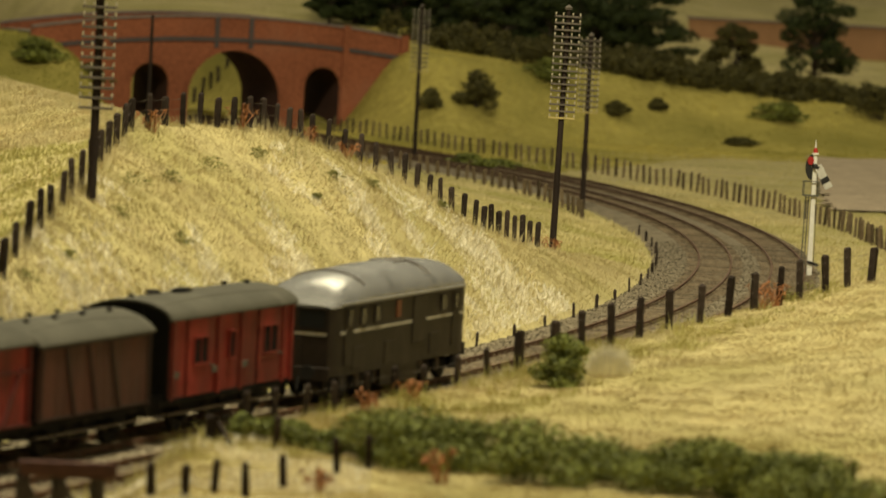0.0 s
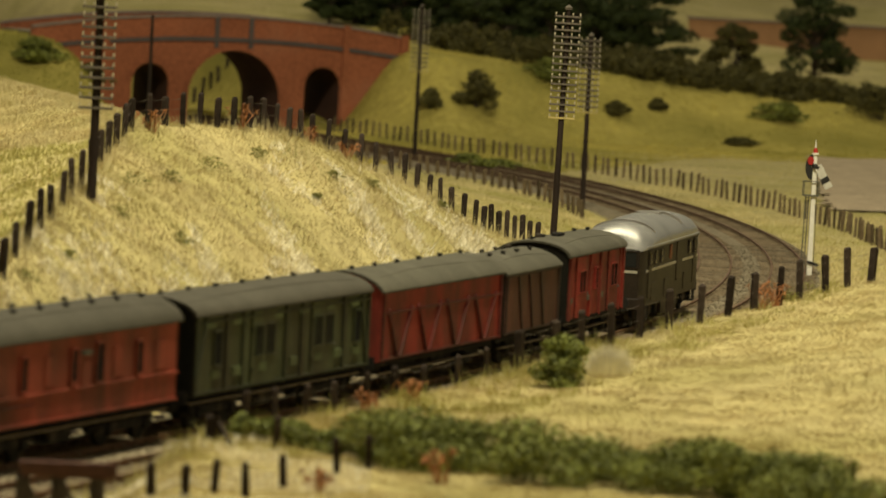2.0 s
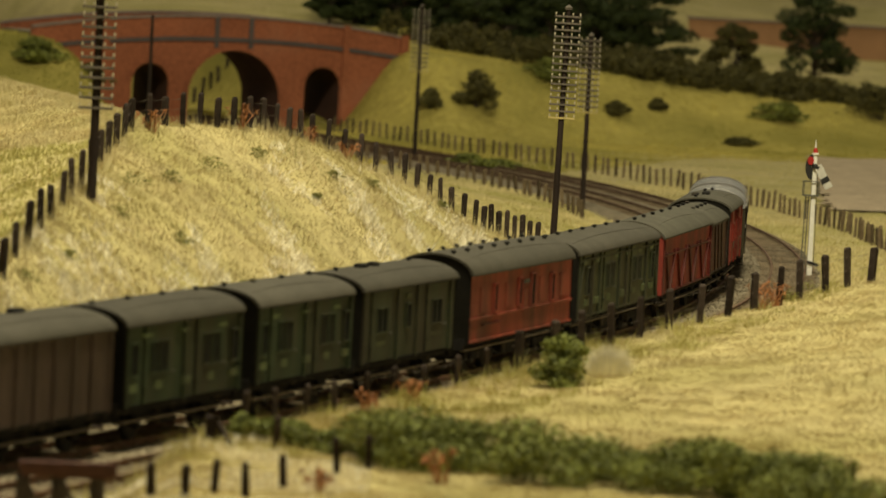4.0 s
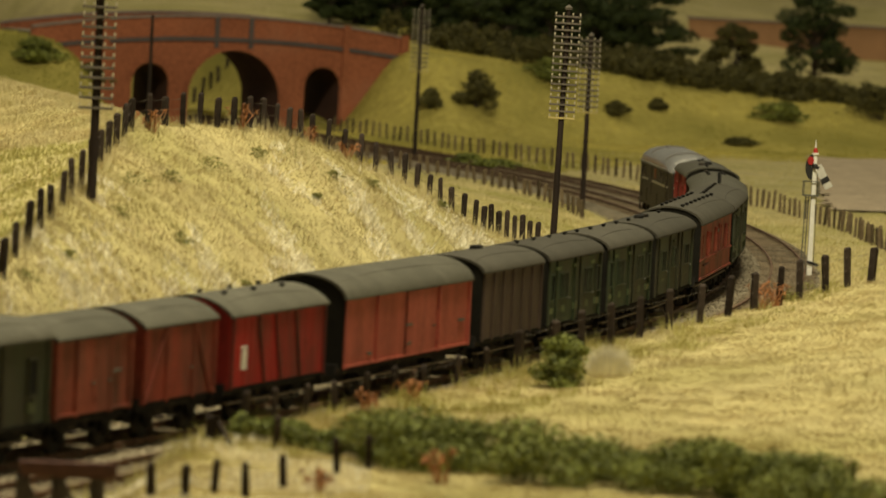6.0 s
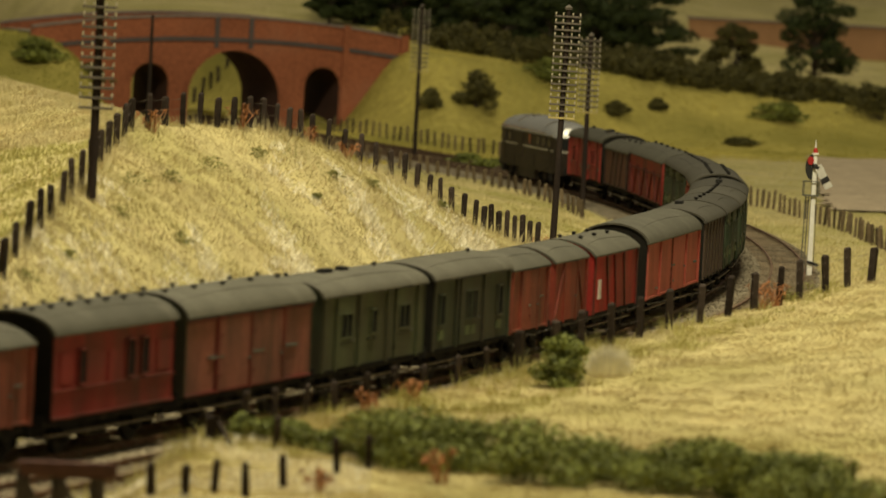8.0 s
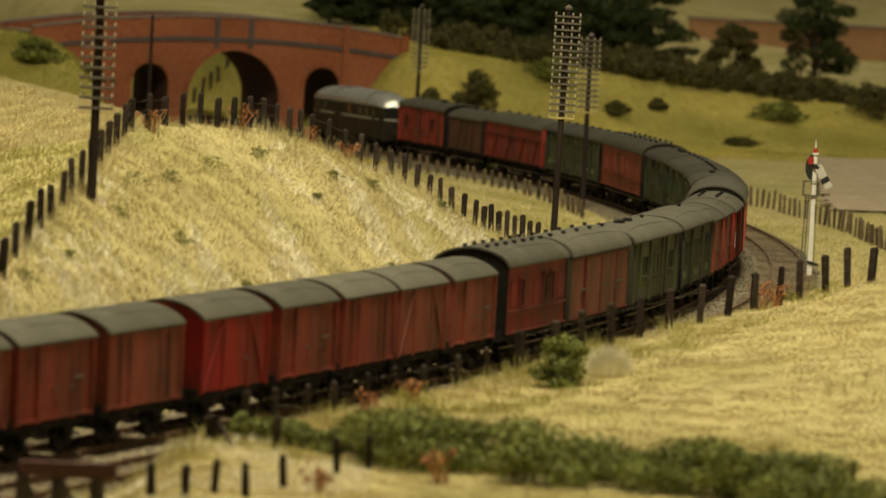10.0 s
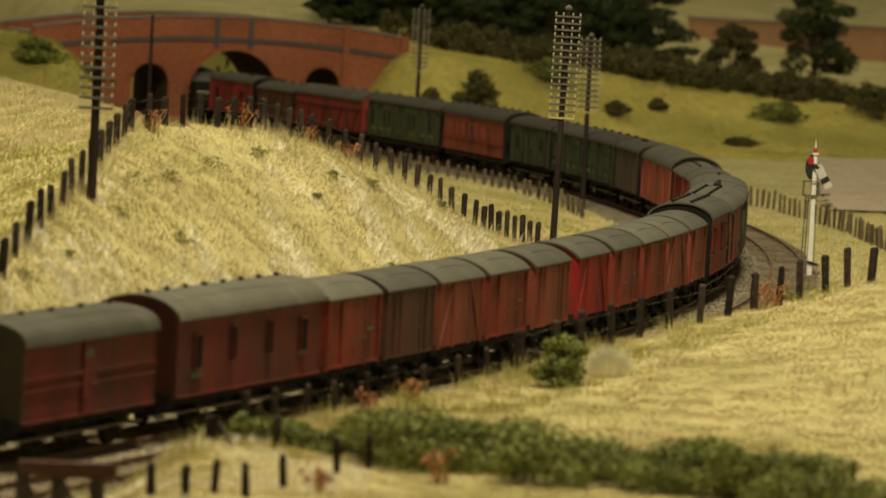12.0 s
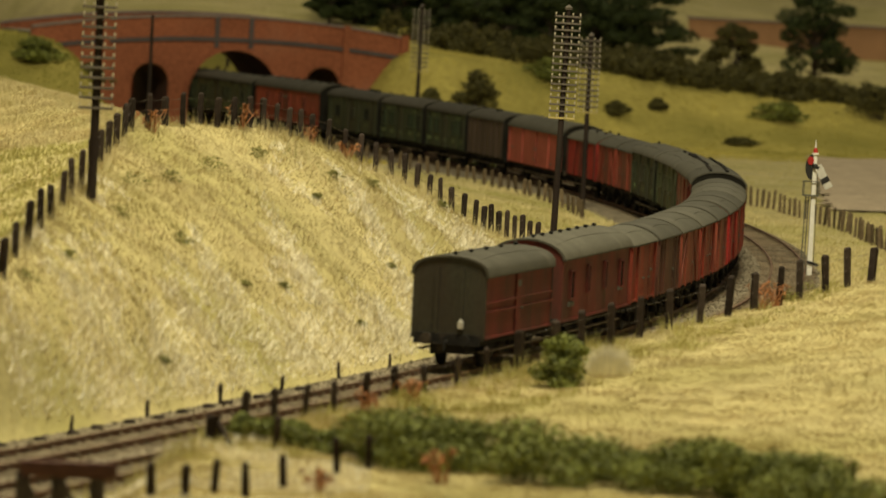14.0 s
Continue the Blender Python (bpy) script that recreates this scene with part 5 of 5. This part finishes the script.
TUFTS = ((-136, 2444, 13), (-109, 2588, 15), (-112, 2396, 9), (-136, 2368, 12), (-123, 2508, 11), (-159, 2140, 10), (-90, 2656, 9), (-54, 2700, 8), (-37, 2756, 8), (-2, 2848, 7), (-24, 2636, 5), (-69, 2460, 5), (-109, 2232, 6), (-35, 2508, 5),
         (-148, 2224, 7), (-61, 2648, 6), (-85, 2416, 5), (170, 2604, 15), (160, 2590, 9))
for k, (x, y, w) in enumerate(TUFTS):
    bush("small dark green weed tuft in the straw grass", x, y, w * 1.35, w * 0.55, LEAF_WEED, 0.5, 13, 200 + k, name="weed_tuft", stems=False)


def far_wall():
    root = tagged(new("brick_field_wall"), "long low brick building wall beyond the fields", "wall")
    z = ground_z(450, 6850)
    part("wall", Shape().box(285, 800, 6850, 6865, z - 40, z + 34), mat("far_brick", (0.37, 0.20, 0.10), 0.9, var=0.25, scale=40), root)
    part("coping", Shape().box(283, 802, 6848, 6867, z + 34, z + 37), COPING, root)


far_wall()


def ploughed_field():
    sh = Shape()
    rows_ = []
    for i in range(70):
        y = 4230 + i * 14.5
        rows_.append([(x, y, ground_z(x, y) + 2.0 + (1.6 if i % 2 else 0) + 0.4 * math.sin(x * 0.21 + i)) for x in np.linspace(288 + 0.05 * (y - 4230) + 5 * math.sin(i) + 4 * math.sin(i * 2.7), 900, 26)])
    sh.loft(rows_, closed=False, cap=False)
    ob = new("ploughed_field", mesh_of("ploughed_field", sh, mat("ploughed_earth", (0.40, 0.31, 0.20), 0.95, var=0.25, scale=60, fine=500, bump=0.6)))
    tagged(ob, "pale brown ploughed field with fine furrows", "field", kind="structure")


ploughed_field()


def timber_stage():
    root = tagged(new("timber_stage"), "rust-brown timber stage on dark braced legs", "platform")
    root.matrix_world = pose(-112 * MM, 1715 * MM, -7 * MM, 0, 0, 8)
    wood = mat("rusty_brown_timber", (0.075, 0.032, 0.022), 0.85, var=0.35, scale=200)
    dark = mat("dark_timber", (0.055, 0.042, 0.034), 0.9, var=0.35, scale=200)
    for k in range(4):
        part("deck_plank", Shape().box(-14, 14, -9 + k * 4.6, -4.8 + k * 4.6, 25 + 0.3 * (k % 2), 28.5, 0.4), wood, root)
    for x in (-13, -2, 10):
        for y in (-7, 7):
            part("leg", Shape().box(x - 1.6, x + 1.6, y - 1.6, y + 1.6, -8, 25, 0.3), dark, root)
    for x0, x1 in ((-13, -2), (-2, 10)):
        part("brace", Shape().beam((x0, -8.8, 24), (x1, -8.8, 4), 0.9, 1.8), dark, root)
    part("kerb_beam", Shape().box(-15, 15, -10.5, -8.8, 26, 30, 0.3), wood, root)


timber_stage()

# posts in the near grass, and a leaning stump
for name_label, pts, h in (("near row of thin dark meadow posts", ((-88, 1765), (-76, 1738), (-68, 1760), (-58, 1752), (-47, 1784)), 10.5), ("short posts behind the brambles", ((-53, 1908), (-31, 1840), (-21, 1864), (-12, 1908), (139, 1850)), 12)):
    fence(name_label, pts, h, 2.2, (0.8,), 4)


def stump(x, y):
    root = tagged(new("old_stump"), "dark splintered timber stump with a leaning prop", "stump")
    z = ground_z(x, y)
    part("stump_post", Shape().loft([[(x - 2.6, y - 2, z - 3), (x + 2.6, y - 2, z - 3), (x + 2.8, y + 2, z - 3), (x - 2.4, y + 2, z - 3)], [(x - 3.0, y - 1.8, z + 8), (x + 1.6, y - 1.8, z + 9.5), (x + 1.8, y + 1.8, z + 8.6), (x - 2.6, y + 1.8, z + 9)]]), POST, root)
    part("prop", Shape().beam((x + 1, y - 1, z + 7), (x + 9, y - 14, z - 4), 1.2, 1.4), POST, root)
    part("prop", Shape().beam((x - 1, y - 1, z + 6), (x - 4, y + 1, z - 3), 1.2, 1.6), POST, root)


stump(-75, 1918)
for k in range(13):
    q = on_track(run_at(1990) + 29 * k + random.uniform(-5, 5), -28.5 + random.uniform(-1.5, 1.5))
    ob = tagged(new("lineside_stub", mesh_of("lineside_stub", Shape().box(-2.2, 2.2, -1.6, 1.6, -2, 2.4, 0.4), POST)), "small dark timber stub on the ballast shoulder", "stub", "stubs beside the track")
    ob.matrix_world = pose(q.x * MM, q.y * MM, (q.z - 4.5) * MM, random.uniform(-8, 8), 0, random.uniform(0, 60))


def weeds(x, y, h, seed):
    r = random.Random(seed)
    root = tagged(new("dead_weeds"), "clump of orange-brown dead weed stalks", "weeds")
    z = ground_z(x, y)
    sh = Shape()
    for k in range(14):
        a, q = r.uniform(0, 6.28), r.uniform(0.1, 0.7) * h
        b = (x + q * math.cos(a), y + q * math.sin(a), z + h * r.uniform(0.5, 1.0))
        sh.rod((x + r.uniform(-2, 2), y + r.uniform(-2, 2), z - 1), b, 0.3, 0.15, 4)
        for j in range(4):
            c = (b[0] + r.uniform(-2.2, 2.2), b[1] + r.uniform(-2.2, 2.2), b[2] + r.uniform(-3, 1))
            sh.beam(b, c, 0.6, 0.15)
    part("stalks", sh, DEAD, root)


for k, (x, y, h) in enumerate(((-138, 2610, 11), (-100, 2690, 12), (-68, 2765, 10), (-50, 2800, 10), (-26, 2052, 10), (-8, 2092, 10), (3, 1828, 12), (-36, 1780, 8), (146, 2545, 12), (153, 2562, 13), (62, 3175, 9), (54, 3120, 8))):
    weeds(x, y, h, 90 + k)


# ---------------------------------------------------------------- motion of the train
def nose_run(t):
    """Run of the engine's nose at t seconds."""
    return float(np.interp(t, (0.0, 1.5, 3.0, 5.5, 7.5, 10.3, 12.0, 14.0), (1416, 1820, 2218, 2889, 3425, 4163, 4612, 5130)))


def motions():
    for ob, front, rear in TRAIN:
        length = rear - front
        rows_ = []
        for k in range(29):
            t = 0.5 * k
            s = nose_run(t) - front
            a, b = on_track(s - 0.2 * length), on_track(s - 0.8 * length)
            m = (a + b) / 2
            d = a - b
            yaw = math.degrees(math.atan2(d.y, d.x))
            pitch = -math.degrees(math.atan2(d.z, math.hypot(d.x, d.y)))
            rows_.append((t, pose(m.x * MM, m.y * MM, m.z * MM, 0, pitch, yaw)))
        walk(ob, rows_)


motions()
